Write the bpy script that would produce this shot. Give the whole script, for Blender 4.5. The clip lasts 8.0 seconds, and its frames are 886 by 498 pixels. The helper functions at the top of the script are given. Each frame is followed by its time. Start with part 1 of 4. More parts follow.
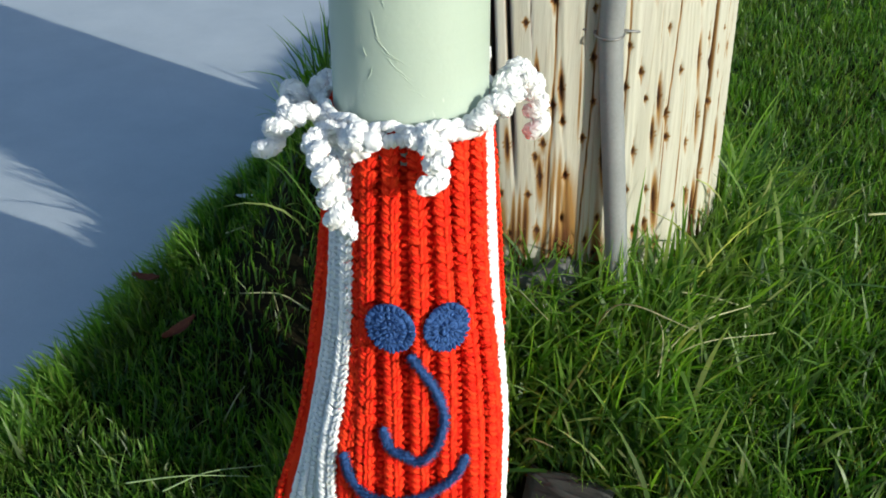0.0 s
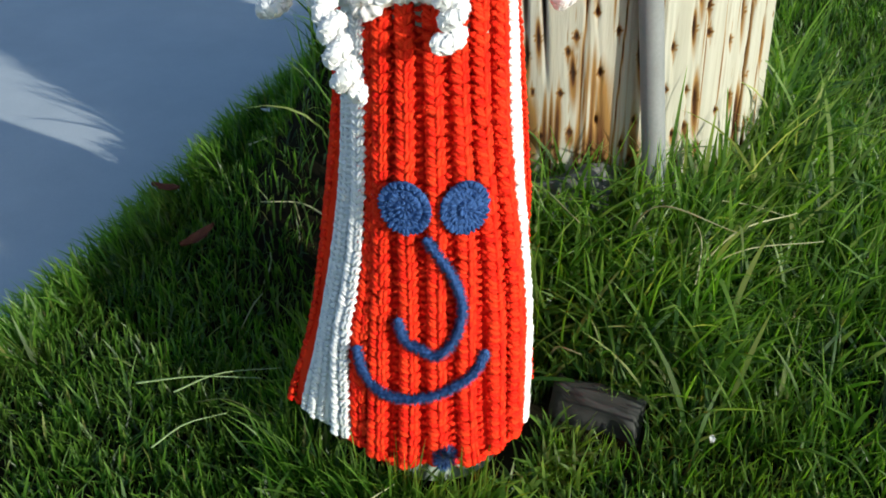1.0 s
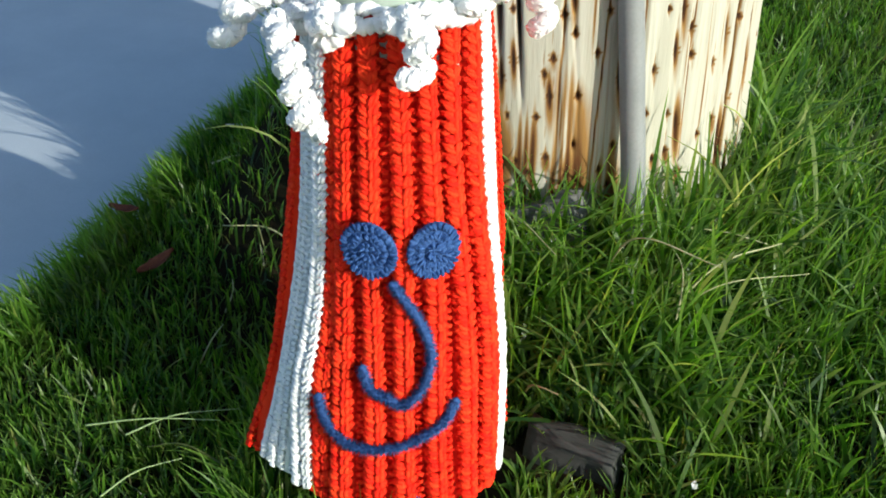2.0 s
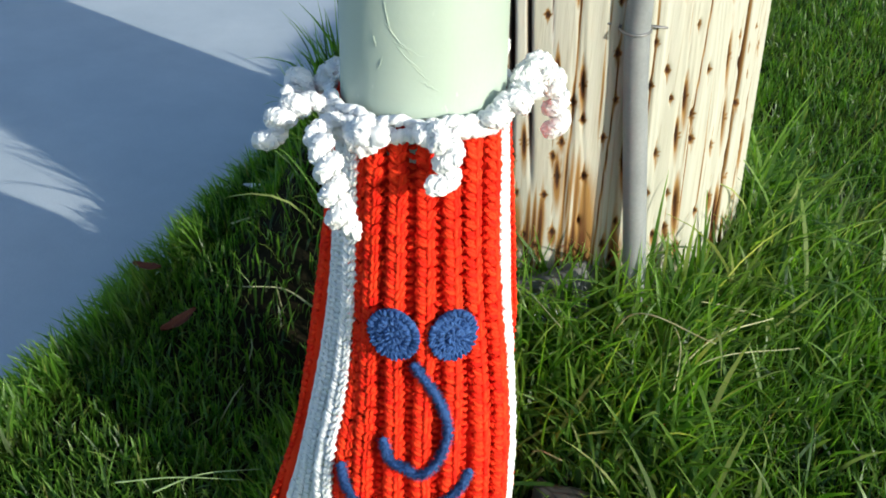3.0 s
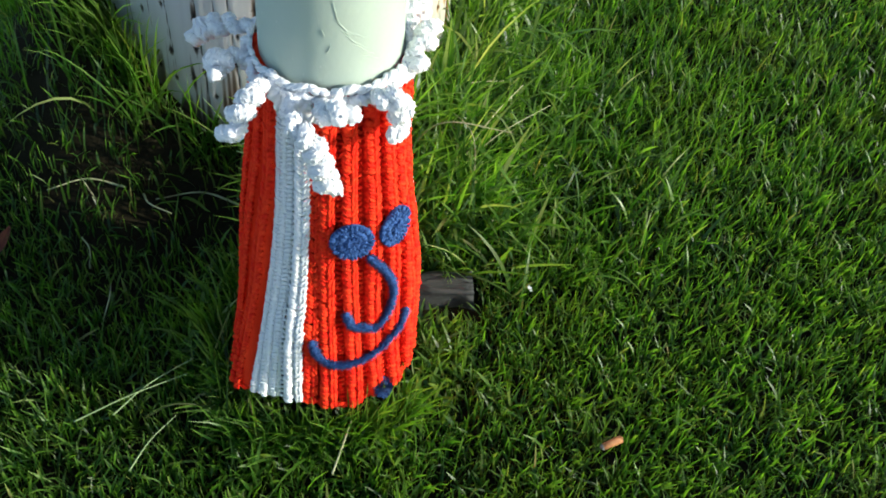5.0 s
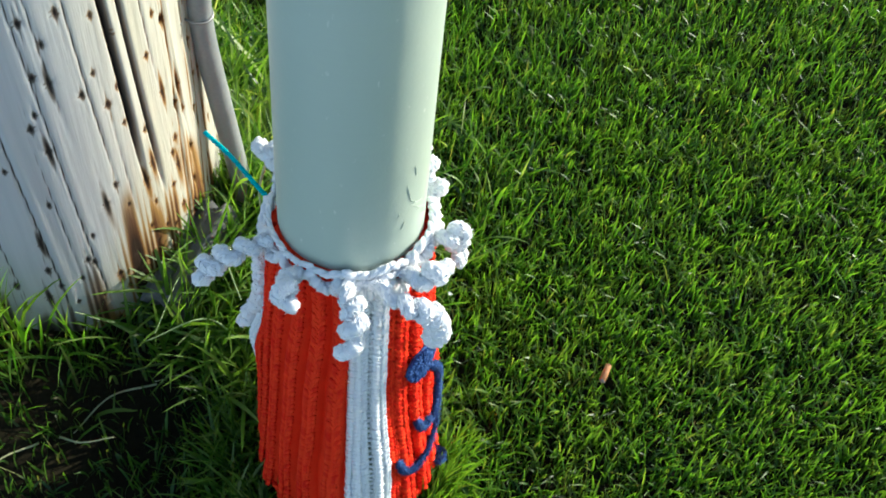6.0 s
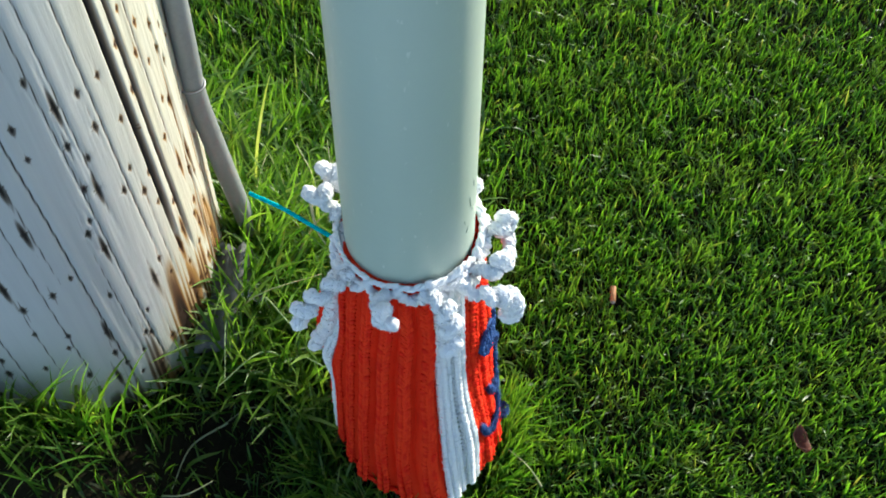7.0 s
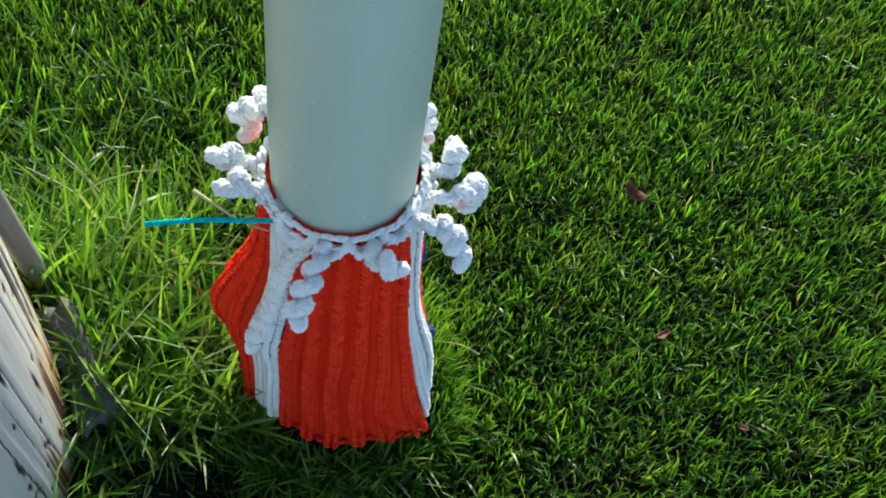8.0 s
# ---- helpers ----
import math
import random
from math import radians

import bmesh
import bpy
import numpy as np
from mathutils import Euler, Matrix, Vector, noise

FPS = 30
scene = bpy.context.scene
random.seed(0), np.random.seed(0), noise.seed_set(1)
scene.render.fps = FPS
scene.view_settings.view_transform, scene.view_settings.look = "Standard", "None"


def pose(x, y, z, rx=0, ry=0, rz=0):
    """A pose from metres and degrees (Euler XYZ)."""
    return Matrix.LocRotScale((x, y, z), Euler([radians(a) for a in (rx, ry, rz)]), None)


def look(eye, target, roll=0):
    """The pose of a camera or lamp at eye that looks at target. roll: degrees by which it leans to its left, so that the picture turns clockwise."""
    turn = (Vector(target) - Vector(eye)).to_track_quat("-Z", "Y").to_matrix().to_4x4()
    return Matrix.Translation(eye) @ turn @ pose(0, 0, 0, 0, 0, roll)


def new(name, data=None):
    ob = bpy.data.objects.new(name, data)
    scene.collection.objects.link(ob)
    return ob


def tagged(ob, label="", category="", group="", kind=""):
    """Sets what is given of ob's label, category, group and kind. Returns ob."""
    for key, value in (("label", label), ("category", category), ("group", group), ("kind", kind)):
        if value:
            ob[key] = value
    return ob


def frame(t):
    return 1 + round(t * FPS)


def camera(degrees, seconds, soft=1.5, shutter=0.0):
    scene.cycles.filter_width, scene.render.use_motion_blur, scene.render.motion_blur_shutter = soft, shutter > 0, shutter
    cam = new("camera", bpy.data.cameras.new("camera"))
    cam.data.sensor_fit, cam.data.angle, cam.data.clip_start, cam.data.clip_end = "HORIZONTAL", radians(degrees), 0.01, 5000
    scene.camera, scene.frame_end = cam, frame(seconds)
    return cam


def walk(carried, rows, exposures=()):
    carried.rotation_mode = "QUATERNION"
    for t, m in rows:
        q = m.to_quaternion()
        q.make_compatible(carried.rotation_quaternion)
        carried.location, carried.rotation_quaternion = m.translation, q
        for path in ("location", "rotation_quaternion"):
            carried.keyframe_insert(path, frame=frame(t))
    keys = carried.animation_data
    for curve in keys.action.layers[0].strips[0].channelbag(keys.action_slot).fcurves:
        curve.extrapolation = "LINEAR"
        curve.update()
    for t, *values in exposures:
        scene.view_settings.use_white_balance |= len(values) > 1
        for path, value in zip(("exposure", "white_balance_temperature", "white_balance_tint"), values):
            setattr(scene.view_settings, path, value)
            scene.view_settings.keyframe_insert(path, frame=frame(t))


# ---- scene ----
cam = camera(48.0, 8.0, 1.8)
PATH = [
    (0, (0.129, -0.691, 0.717), (-0.129, 1.014, -0.296), 0.1),
    (0.2, (0.125, -0.684, 0.693), (-0.115, 0.992, -0.371), 1.0),
    (0.5, (0.135, -0.679, 0.652), (-0.157, 0.987, -0.415), 0.1),
    (1, (0.145, -0.675, 0.638), (-0.192, 0.975, -0.441), -0.8),
    (1.2, (0.15, -0.668, 0.639), (-0.173, 0.991, -0.431), -0.3),
    (2.3, (0.137, -0.602, 0.638), (-0.148, 1.047, -0.458), 0.1),
    (2.5, (0.135, -0.597, 0.643), (-0.142, 1.04, -0.472), 0.2),
    (2.7, (0.123, -0.614, 0.674), (-0.144, 1.034, -0.428), 1.9),
    (3, (0.126, -0.649, 0.702), (-0.158, 1.043, -0.326), 1.5),
    (3.2, (0.116, -0.693, 0.738), (-0.146, 1.024, -0.254), 2.4),
    (3.5, (0.078, -0.688, 0.741), (-0.099, 1.025, -0.275), 6.0),
    (3.7, (0.046, -0.692, 0.775), (-0.013, 0.928, -0.396), 7.6),
    (4, (0.064, -0.724, 0.86), (0.052, 0.734, -0.508), 6.1),
    (4.2, (0.038, -0.661, 0.936), (0.074, 0.582, -0.631), 4.5),
    (4.5, (0.007, -0.713, 0.919), (0.152, 0.608, -0.575), 5.9),
    (4.7, (-0.078, -0.701, 0.93), (0.268, 0.599, -0.55), 8.4),
    (5.8, (-0.351, -0.306, 1.007), (0.608, 0.313, -0.635), 7.0),
    (6, (-0.431, -0.266, 1.05), (0.698, 0.213, -0.53), 8.4),
    (6.2, (-0.505, -0.250, 1.083), (0.648, 0.093, -0.515), 5.4),
    (6.5, (-0.582, -0.236, 1.15), (0.622, 0.121, -0.407), 1.8),
    (6.8, (-0.556, -0.206, 1.168), (0.627, 0.197, -0.393), -1.6),
    (7, (-0.505, -0.14, 1.155), (0.613, 0.101, -0.486), 1.2),
    (7.2, (-0.496, -0.083, 1.120), (0.601, 0.012, -0.550), 4.3),
    (7.5, (-0.451, 0.026, 1.101), (0.625, -0.18, -0.572), 8.3),
    (7.7, (-0.454, 0.112, 1.113), (0.544, -0.305, -0.570), 10.2),
    (8, (-0.413, 0.187, 1.096), (0.416, -0.415, -0.622), 13.3),
]
EXPOSURE = [(0, -0.13, 5900, 6), (1.2, -0.03, 5900, 6), (2.3, 0.20, 5900, 6), (3, 0.13, 5900, 6), (3.6, 0.09, 5900, 6), (4.2, 0.02, 5900, 6), (4.7, 0.20, 5900, 6), (5.6, 0.64, 5900, 6), (8, 0.64, 5900, 6)]
walk(cam, [(t, look(eye, aim, roll)) for t, eye, aim, roll in PATH], EXPOSURE)

# ---- light ----
SUN_AZ, SUN_EL = radians(-31.5), radians(18.5)
sun_dir = Vector((math.cos(SUN_AZ) * math.cos(SUN_EL), math.sin(SUN_AZ) * math.cos(SUN_EL), math.sin(SUN_EL)))
sun = new("sun", bpy.data.lights.new("sun", "SUN"))
sun.data.energy, sun.data.angle, sun.data.color = 4.75, radians(0.55), (1.0, 0.905, 0.74)
sun.matrix_world = look(sun_dir * 10, (0, 0, 0))

world = bpy.data.worlds.new("world")
scene.world = world
world.use_nodes = True
wt = world.node_tree
sky = wt.nodes.new("ShaderNodeTexSky")
sky.sky_type, sky.sun_disc = "NISHITA", False
sky.sun_elevation, sky.sun_rotation = SUN_EL, math.pi / 2 - SUN_AZ
wt.links.new(sky.outputs[0], wt.nodes["Background"].inputs[0])
wt.nodes["Background"].inputs[1].default_value = 0.145


# ---- materials ----
def material(name, rough=0.8, metal=0.0):
    m = bpy.data.materials.new(name)
    m.use_nodes = True
    t = m.node_tree
    b = t.nodes["Principled BSDF"]
    b.inputs["Roughness"].default_value, b.inputs["Metallic"].default_value = rough, metal
    return m, t, b


def noise_tex(t, scale, detail=4.0, rough=0.6, stretch=None, kind="Object"):
    co = t.nodes.new("ShaderNodeTexCoord")
    n = t.nodes.new("ShaderNodeTexNoise")
    n.inputs["Scale"].default_value, n.inputs["Detail"].default_value, n.inputs["Roughness"].default_value = scale, detail, rough
    src = co.outputs[kind]
    if stretch:
        mp = t.nodes.new("ShaderNodeMapping")
        mp.inputs["Scale"].default_value = stretch
        t.links.new(src, mp.inputs[0])
        src = mp.outputs[0]
    t.links.new(src, n.inputs["Vector"])
    return n.outputs["Fac"]


def ramp(t, fac, stops):
    r = t.nodes.new("ShaderNodeValToRGB")
    el = r.color_ramp.elements
    while len(el) < len(stops):
        el.new(0.5)
    for e, (p, c) in zip(el, stops):
        e.position, e.color = p, (*c, 1)
    t.links.new(fac, r.inputs[0])
    return r.outputs[0]


def mix(t, fac, a, b, how="MIX"):
    n = t.nodes.new("ShaderNodeMix")
    n.data_type, n.blend_type = "RGBA", how
    for socket, v in ((n.inputs[0], fac), (n.inputs[6], a), (n.inputs[7], b)):
        if hasattr(v, "is_output"):
            t.links.new(v, socket)
        elif isinstance(v, tuple):
            socket.default_value = (*v, 1)
        else:
            socket.default_value = v
    return n.outputs[2]


def math_node(t, op, a, b=0.0):
    n = t.nodes.new("ShaderNodeMath")
    n.operation = op
    for socket, v in ((n.inputs[0], a), (n.inputs[1], b)):
        if hasattr(v, "is_output"):
            t.links.new(v, socket)
        else:
            socket.default_value = v
    return n.outputs[0]


def bump(t, b, fac, dist, strength=1.0):
    n = t.nodes.new("ShaderNodeBump")
    n.inputs["Strength"].default_value, n.inputs["Distance"].default_value = strength, dist
    t.links.new(fac, n.inputs["Height"])
    t.links.new(n.outputs[0], b.inputs["Normal"])


def yarn(name, dark, light, sheen=0.06, relief=0.8):
    """Spun acrylic yarn: fine fibre relief, soft sheen, slight unevenness of the dye from stitch to stitch."""
    m, t, b = material(name, 0.85)
    geo = t.nodes.new("ShaderNodeNewGeometry")
    big = noise_tex(t, 45, 3)
    f = math_node(t, "ADD", math_node(t, "MULTIPLY", geo.outputs["Random Per Island"], 0.5), math_node(t, "MULTIPLY", big, 0.5))
    t.links.new(ramp(t, f, [(0.2, dark), (0.75, light)]), b.inputs["Base Color"])
    b.inputs["Sheen Weight"].default_value = sheen
    b.inputs["Sheen Roughness"].default_value = 0.5
    b.inputs["Specular IOR Level"].default_value = 0.08
    b.inputs["Subsurface Weight"].default_value = 0.0
    bump(t, b, noise_tex(t, 900, 3, 0.7, (1, 1, 0.35)), 0.0012, relief)
    return m


RED = yarn("red_yarn", (0.84, 0.018, 0.009), (0.98, 0.060, 0.015), 0.0)
# Darker copy of the red yarn, with furrow shade put into its colour.
RED_FURROW_SHADE = yarn("red_yarn_furrow_shade", (0.62, 0.013, 0.008), (0.76, 0.028, 0.010), 0.0)
WHITE = yarn("white_yarn", (0.86, 0.87, 0.88), (0.93, 0.93, 0.925), 0.12, 0.45)
BLUE = yarn("blue_yarn", (0.007, 0.028, 0.115), (0.075, 0.165, 0.43), 0.05)
CYAN = yarn("cyan_cord", (0.0, 0.42, 0.46), (0.02, 0.58, 0.6), 0.05)


def paint_material():
    m, t, b = material("pale_green_paint", 0.42)
    tone = mix(t, noise_tex(t, 7, 5), (0.440, 0.525, 0.440), (0.49, 0.575, 0.485))
    specks = ramp(t, noise_tex(t, 160, 2, 0.5, (1, 1, 0.5)), [(0.70, (0, 0, 0)), (0.76, (1, 1, 1))])
    rings = noise_tex(t, 10, 3, 0.6, (1, 1, 60))
    tone = mix(t, math_node(t, "MULTIPLY", rings, 0.22), tone, (0.40, 0.47, 0.39))
    t.links.new(mix(t, math_node(t, "MULTIPLY", specks, 0.45), tone, (0.74, 0.76, 0.68)), b.inputs["Base Color"])
    n = math_node(t, "ADD", math_node(t, "ADD", noise_tex(t, 35, 4), math_node(t, "MULTIPLY", noise_tex(t, 260, 2), 0.14)), math_node(t, "MULTIPLY", rings, 0.10))
    bump(t, b, n, 0.0009, 0.7)
    return m


PAINT = paint_material()


def wood_material():
    """Weathered, bleached softwood. The attribute 'stain' holds rot and rust marks, 'grey' the silvered, peeling side."""
    m, t, b = material("weathered_wood", 0.88)
    grain = noise_tex(t, 60, 6, 0.65, (1, 1, 0.045))
    fine = noise_tex(t, 260, 4, 0.6, (1, 1, 0.03))
    pale = ramp(t, grain, [(0.3, (0.45, 0.435, 0.35)), (0.5, (0.50, 0.488, 0.405)), (0.7, (0.54, 0.53, 0.45))])
    pale = mix(t, math_node(t, "MULTIPLY", ramp(t, fine, [(0.55, (0, 0, 0)), (0.68, (1, 1, 1))]), 0.34), pale, (0.30, 0.24, 0.15))
    at = t.nodes.new("ShaderNodeAttribute")
    at.attribute_name = "grey"
    silver = ramp(t, grain, [(0.3, (0.50, 0.512, 0.52)), (0.7, (0.575, 0.585, 0.592))])
    col = mix(t, at.outputs["Fac"], pale, silver)
    st = t.nodes.new("ShaderNodeAttribute")
    st.attribute_name = "stain"
    edge = math_node(t, "ADD", st.outputs["Fac"], math_node(t, "MULTIPLY", math_node(t, "SUBTRACT", grain, 0.5), 0.25))
    rust = ramp(t, edge, [(0.22, (1, 1, 1)), (0.48, (0.62, 0.36, 0.13)), (0.75, (0.2, 0.08, 0.03)), (1.0, (0.05, 0.025, 0.015))])
    bleak = ramp(t, edge, [(0.3, (1, 1, 1)), (0.6, (0.30, 0.27, 0.24)), (0.95, (0.04, 0.033, 0.028))])
    col = mix(t, 1.0, col, mix(t, at.outputs["Fac"], rust, bleak), "MULTIPLY")
    t.links.new(col, b.inputs["Base Color"])
    b.inputs["Specular IOR Level"].default_value = 0.25
    relief = math_node(t, "ADD", math_node(t, "MULTIPLY", grain, 0.3), math_node(t, "MULTIPLY", fine, 0.6))
    smoother = math_node(t, "SUBTRACT", 1.0, math_node(t, "MULTIPLY", at.outputs["Fac"], 0.6))
    bump(t, b, math_node(t, "MULTIPLY", relief, smoother), 0.0011, 0.8)
    return m


WOOD = wood_material()


def plain(name, a, c, scale, rough=0.7, metal=0.0, relief=0.0008, fine=300, stretch=None):
    m, t, b = material(name, rough, metal)
    f = math_node(t, "ADD", math_node(t, "MULTIPLY", noise_tex(t, scale, 5, 0.65, stretch), 0.65), math_node(t, "MULTIPLY", noise_tex(t, fine, 3, 0.6, stretch), 0.35))
    t.links.new(ramp(t, f, [(0.32, a), (0.68, c)]), b.inputs["Base Color"])
    bump(t, b, f, relief, 0.8)
    return m


CONDUIT = plain("grey_conduit", (0.225, 0.24, 0.245), (0.30, 0.315, 0.32), 22, 0.5)
WIRE = plain("galvanised_wire", (0.20, 0.20, 0.20), (0.32, 0.32, 0.32), 60, 0.5, 0.8)
CONCRETE = plain("pavement_concrete", (0.45, 0.515, 0.575), (0.55, 0.61, 0.665), 6, 0.9, 0, 0.0015, 420)
JOINT = plain("joint_filler", (0.07, 0.065, 0.06), (0.12, 0.11, 0.10), 50, 0.95)
# Soil and thatch, toned near black to stand in for shade among blades.
SHADE_SOIL = plain("shade_dark_soil_and_thatch", (0.008, 0.007, 0.004), (0.022, 0.019, 0.009), 30, 0.95, 0, 0.006, 160)
SHADE_SOIL.node_tree.nodes["Principled BSDF"].inputs["Specular IOR Level"].default_value = 0.08
SLAB = plain("grey_stone", (0.09, 0.095, 0.09), (0.17, 0.17, 0.16), 30, 0.9, 0, 0.003, 240)
STONE = plain("weathered_timber_offcut", (0.030, 0.032, 0.030), (0.072, 0.074, 0.068), 40, 0.9, 0, 0.003, 260, (0.25, 1, 1))
LEAF = plain("dry_leaf", (0.10, 0.028, 0.012), (0.20, 0.06, 0.025), 60, 0.7)
FRESH = plain("pale_green_stem", (0.24, 0.34, 0.13), (0.36, 0.47, 0.21), 80, 0.6)
STRAW = plain("dry_straw", (0.33, 0.34, 0.16), (0.50, 0.50, 0.28), 80, 0.7)
PAPER = plain("white_paper", (0.68, 0.68, 0.68), (0.8, 0.8, 0.79), 80, 0.7)
PLASTIC, _t, _b = material("clear_plastic", 0.18)
_b.inputs["Base Color"].default_value = (0.9, 0.92, 0.92, 1)
_b.inputs["Transmission Weight"].default_value = 0.75
ASH = plain("charred_paper", (0.10, 0.085, 0.07), (0.3, 0.27, 0.23), 200, 0.9)
FILTER = plain("cork_tipping", (0.34, 0.13, 0.04), (0.48, 0.22, 0.08), 200, 0.7)


def grass_material(name, stops, dry):
    m, t, b = material(name, 0.42)
    geo = t.nodes.new("ShaderNodeNewGeometry")
    col = ramp(t, geo.outputs["Random Per Island"], stops + [(1.0, dry)])
    at = t.nodes.new("ShaderNodeAttribute")
    at.attribute_name = "along"
    patch = noise_tex(t, 5, 3)
    col = mix(t, ramp(t, patch, [(0.42, (0, 0, 0)), (0.66, (0.5, 0.5, 0.5))]), col, (0.075, 0.165, 0.010))
    worn = ramp(t, noise_tex(t, 11, 4, 0.6), [(0.50, (0, 0, 0)), (0.72, (0.40, 0.40, 0.40))])
    col = mix(t, worn, col, (0.13, 0.135, 0.035))
    col = mix(t, ramp(t, at.outputs["Fac"], [(0.0, (0.6, 0.6, 0.6)), (0.3, (0, 0, 0))]), col, (0.07, 0.068, 0.026))
    # pale, mown tips
    tips = ramp(t, at.outputs["Fac"], [(0.62, (0, 0, 0)), (0.96, (0.62, 0.62, 0.62))])
    col = mix(t, tips, col, (0.195, 0.32, 0.050))
    t.links.new(col, b.inputs["Base Color"])
    b.inputs["Specular IOR Level"].default_value = 0.5
    tr = t.nodes.new("ShaderNodeBsdfTranslucent")
    t.links.new(mix(t, 1.0, col, (2.55, 2.9, 0.75), "MULTIPLY"), tr.inputs[0])
    mx = t.nodes.new("ShaderNodeMixShader")
    mx.inputs[0].default_value = 0.40
    t.links.new(b.outputs[0], mx.inputs[1])
    t.links.new(tr.outputs[0], mx.inputs[2])
    t.links.new(mx.outputs[0], t.nodes["Material Output"].inputs[0])
    return m


GRASS = grass_material("lawn_grass", [(0.0, (0.006, 0.026, 0.005)), (0.5, (0.025, 0.080, 0.009)), (0.92, (0.108, 0.225, 0.022))], (0.24, 0.20, 0.09))
TALL = grass_material("unmown_grass", [(0.0, (0.009, 0.032, 0.006)), (0.5, (0.030, 0.085, 0.012)), (0.86, (0.145, 0.25, 0.045))], (0.36, 0.36, 0.18))


# ---- mesh helpers ----
def raw_mesh(name, verts, faces, mat, smooth=True):
    me = bpy.data.meshes.new(name)
    me.from_pydata([tuple(v) for v in verts], [], faces)
    me.materials.append(mat)
    if smooth:
        me.polygons.foreach_set("use_smooth", [True] * len(me.polygons))
    me.update()
    return me


def part(name, data, parent=None, label=""):
    """Links a mesh as one object, under a thing or under a part."""
    ob = new(name, data)
    if parent:
        ob.parent = parent
    return tagged(ob, label)


def bm_mesh(name, bm, mat, smooth=True):
    me = bpy.data.meshes.new(name)
    bm.normal_update()
    bm.to_mesh(me)
    bm.free()
    me.materials.append(mat)
    if smooth:
        me.polygons.foreach_set("use_smooth", [True] * len(me.polygons))
    return me


def smooth_path(pts, n):
    """Catmull-Rom through the points, n samples."""
    p = np.array(pts, float)
    p = np.vstack([2 * p[0] - p[1], p, 2 * p[-1] - p[-2]])
    out = []
    for s in np.linspace(0, len(pts) - 1 - 1e-6, n):
        i, u = int(s), s - int(s)
        a, b, c, d = p[i], p[i + 1], p[i + 2], p[i + 3]
        out.append(0.5 * (2 * b + (c - a) * u + (2 * a - 5 * b + 4 * c - d) * u * u + (3 * b - a - 3 * c + d) * u ** 3))
    return np.array(out)


def tube(path, radius, sides=8, rough=0.0, freq=400.0, flat=1.0):
    """A tube with rounded ends along a path; radius may vary; rough swells it unevenly."""
    path = np.array(path, float)
    n = len(path)
    rad = np.full(n, radius) if np.isscalar(radius) else np.array(radius)
    tan = np.gradient(path, axis=0)
    tan /= np.linalg.norm(tan, axis=1)[:, None] + 1e-12
    ref = np.array([0.0, 0, 1]) if abs(tan[0][2]) < 0.9 else np.array([1.0, 0, 0])
    u = np.cross(tan[0], ref)
    verts, faces = [], []
    for i in range(n):
        u = u - tan[i] * (u @ tan[i])
        u /= np.linalg.norm(u) + 1e-12
        w = np.cross(tan[i], u)
        for k in range(sides):
            a = 2 * math.pi * k / sides
            d = u * math.cos(a) + w * math.sin(a) * flat
            q = path[i] + d * rad[i]
            if rough:
                q = q + d * rough * noise.noise(Vector(q) * freq)
            verts.append(q)
        if i:
            for k in range(sides):
                b, c = (i - 1) * sides, i * sides
                faces.append((b + k, b + (k + 1) % sides, c + (k + 1) % sides, c + k))
    for end, t, i in ((path[0], -tan[0], 0), (path[-1], tan[-1], n - 1)):
        verts.append(end + t * rad[i] * 0.7)
        top, base = len(verts) - 1, i * sides
        for k in range(sides):
            f = (base + k, base + (k + 1) % sides, top)
            faces.append(f if i else f[::-1])
    return verts, faces


def joined(pieces):
    verts, faces = [], []
    for v, f in pieces:
        o = len(verts)
        verts.extend(v)
        faces.extend(tuple(i + o for i in q) for q in f)
    return verts, faces


def grid_faces(rows, cols, wrap=False):
    return [(r * cols + c, r * cols + (c + 1) % cols, (r + 1) * cols + (c + 1) % cols, (r + 1) * cols + c)
            for r in range(rows - 1) for c in range(cols if wrap else cols - 1)]


# ---- ground and pavement ----
EDGE_0, EDGE_SLOPE = -0.498, 0.143      # the lawn's edge: x = EDGE_0 + EDGE_SLOPE * y


def height(x, y):
    """The lawn: level round the steel pole, banked up round the foot of the wooden pole."""
    d = np.hypot(np.asarray(x) - 0.066, np.asarray(y) - 0.507)
    bank = 0.085 * np.exp(-(np.maximum(d - 0.20, 0) / 0.15) ** 2) + 0.02 * np.exp(-((np.asarray(x) + 0.12) ** 2 + (np.asarray(y) - 0.38) ** 2) / 0.02)
    rise = 0.03 / (1 + np.exp(-(np.asarray(x) + np.asarray(y) - 0.6) * 5))
    hollow = 0.040 * np.exp(-(((np.asarray(x) + 0.09) / 0.11) ** 2 + ((np.asarray(y) - 0.24) / 0.09) ** 2))
    damp = 0.150 * np.exp(-((np.asarray(x) + 0.195) / 0.105) ** 2 - ((np.asarray(y) - 0.49) / 0.16) ** 2)
    shoulder = np.clip((np.asarray(x) - (EDGE_0 + EDGE_SLOPE * np.asarray(y))) / 0.05, 0, 1)
    return (bank + rise + damp - hollow) * shoulder - 0.012 - 0.04 * (1 - shoulder)


def build_ground():
    fine = np.linspace(-1.6, 2.4, 161)
    far = np.array([3, 4, 6, 10, 20, 60, 150, 400.0])
    line = np.concatenate([-far[::-1], fine, far])
    X, Y = np.meshgrid(line, line)
    Z = height(X, Y)
    V = np.stack([X, Y, Z], -1).reshape(-1, 3)
    tagged(part("ground", raw_mesh("ground", V, grid_faces(len(line), len(line)), SHADE_SOIL)), "soil and thatch under the lawn, near black for the shade between blades", "ground", kind="structure")


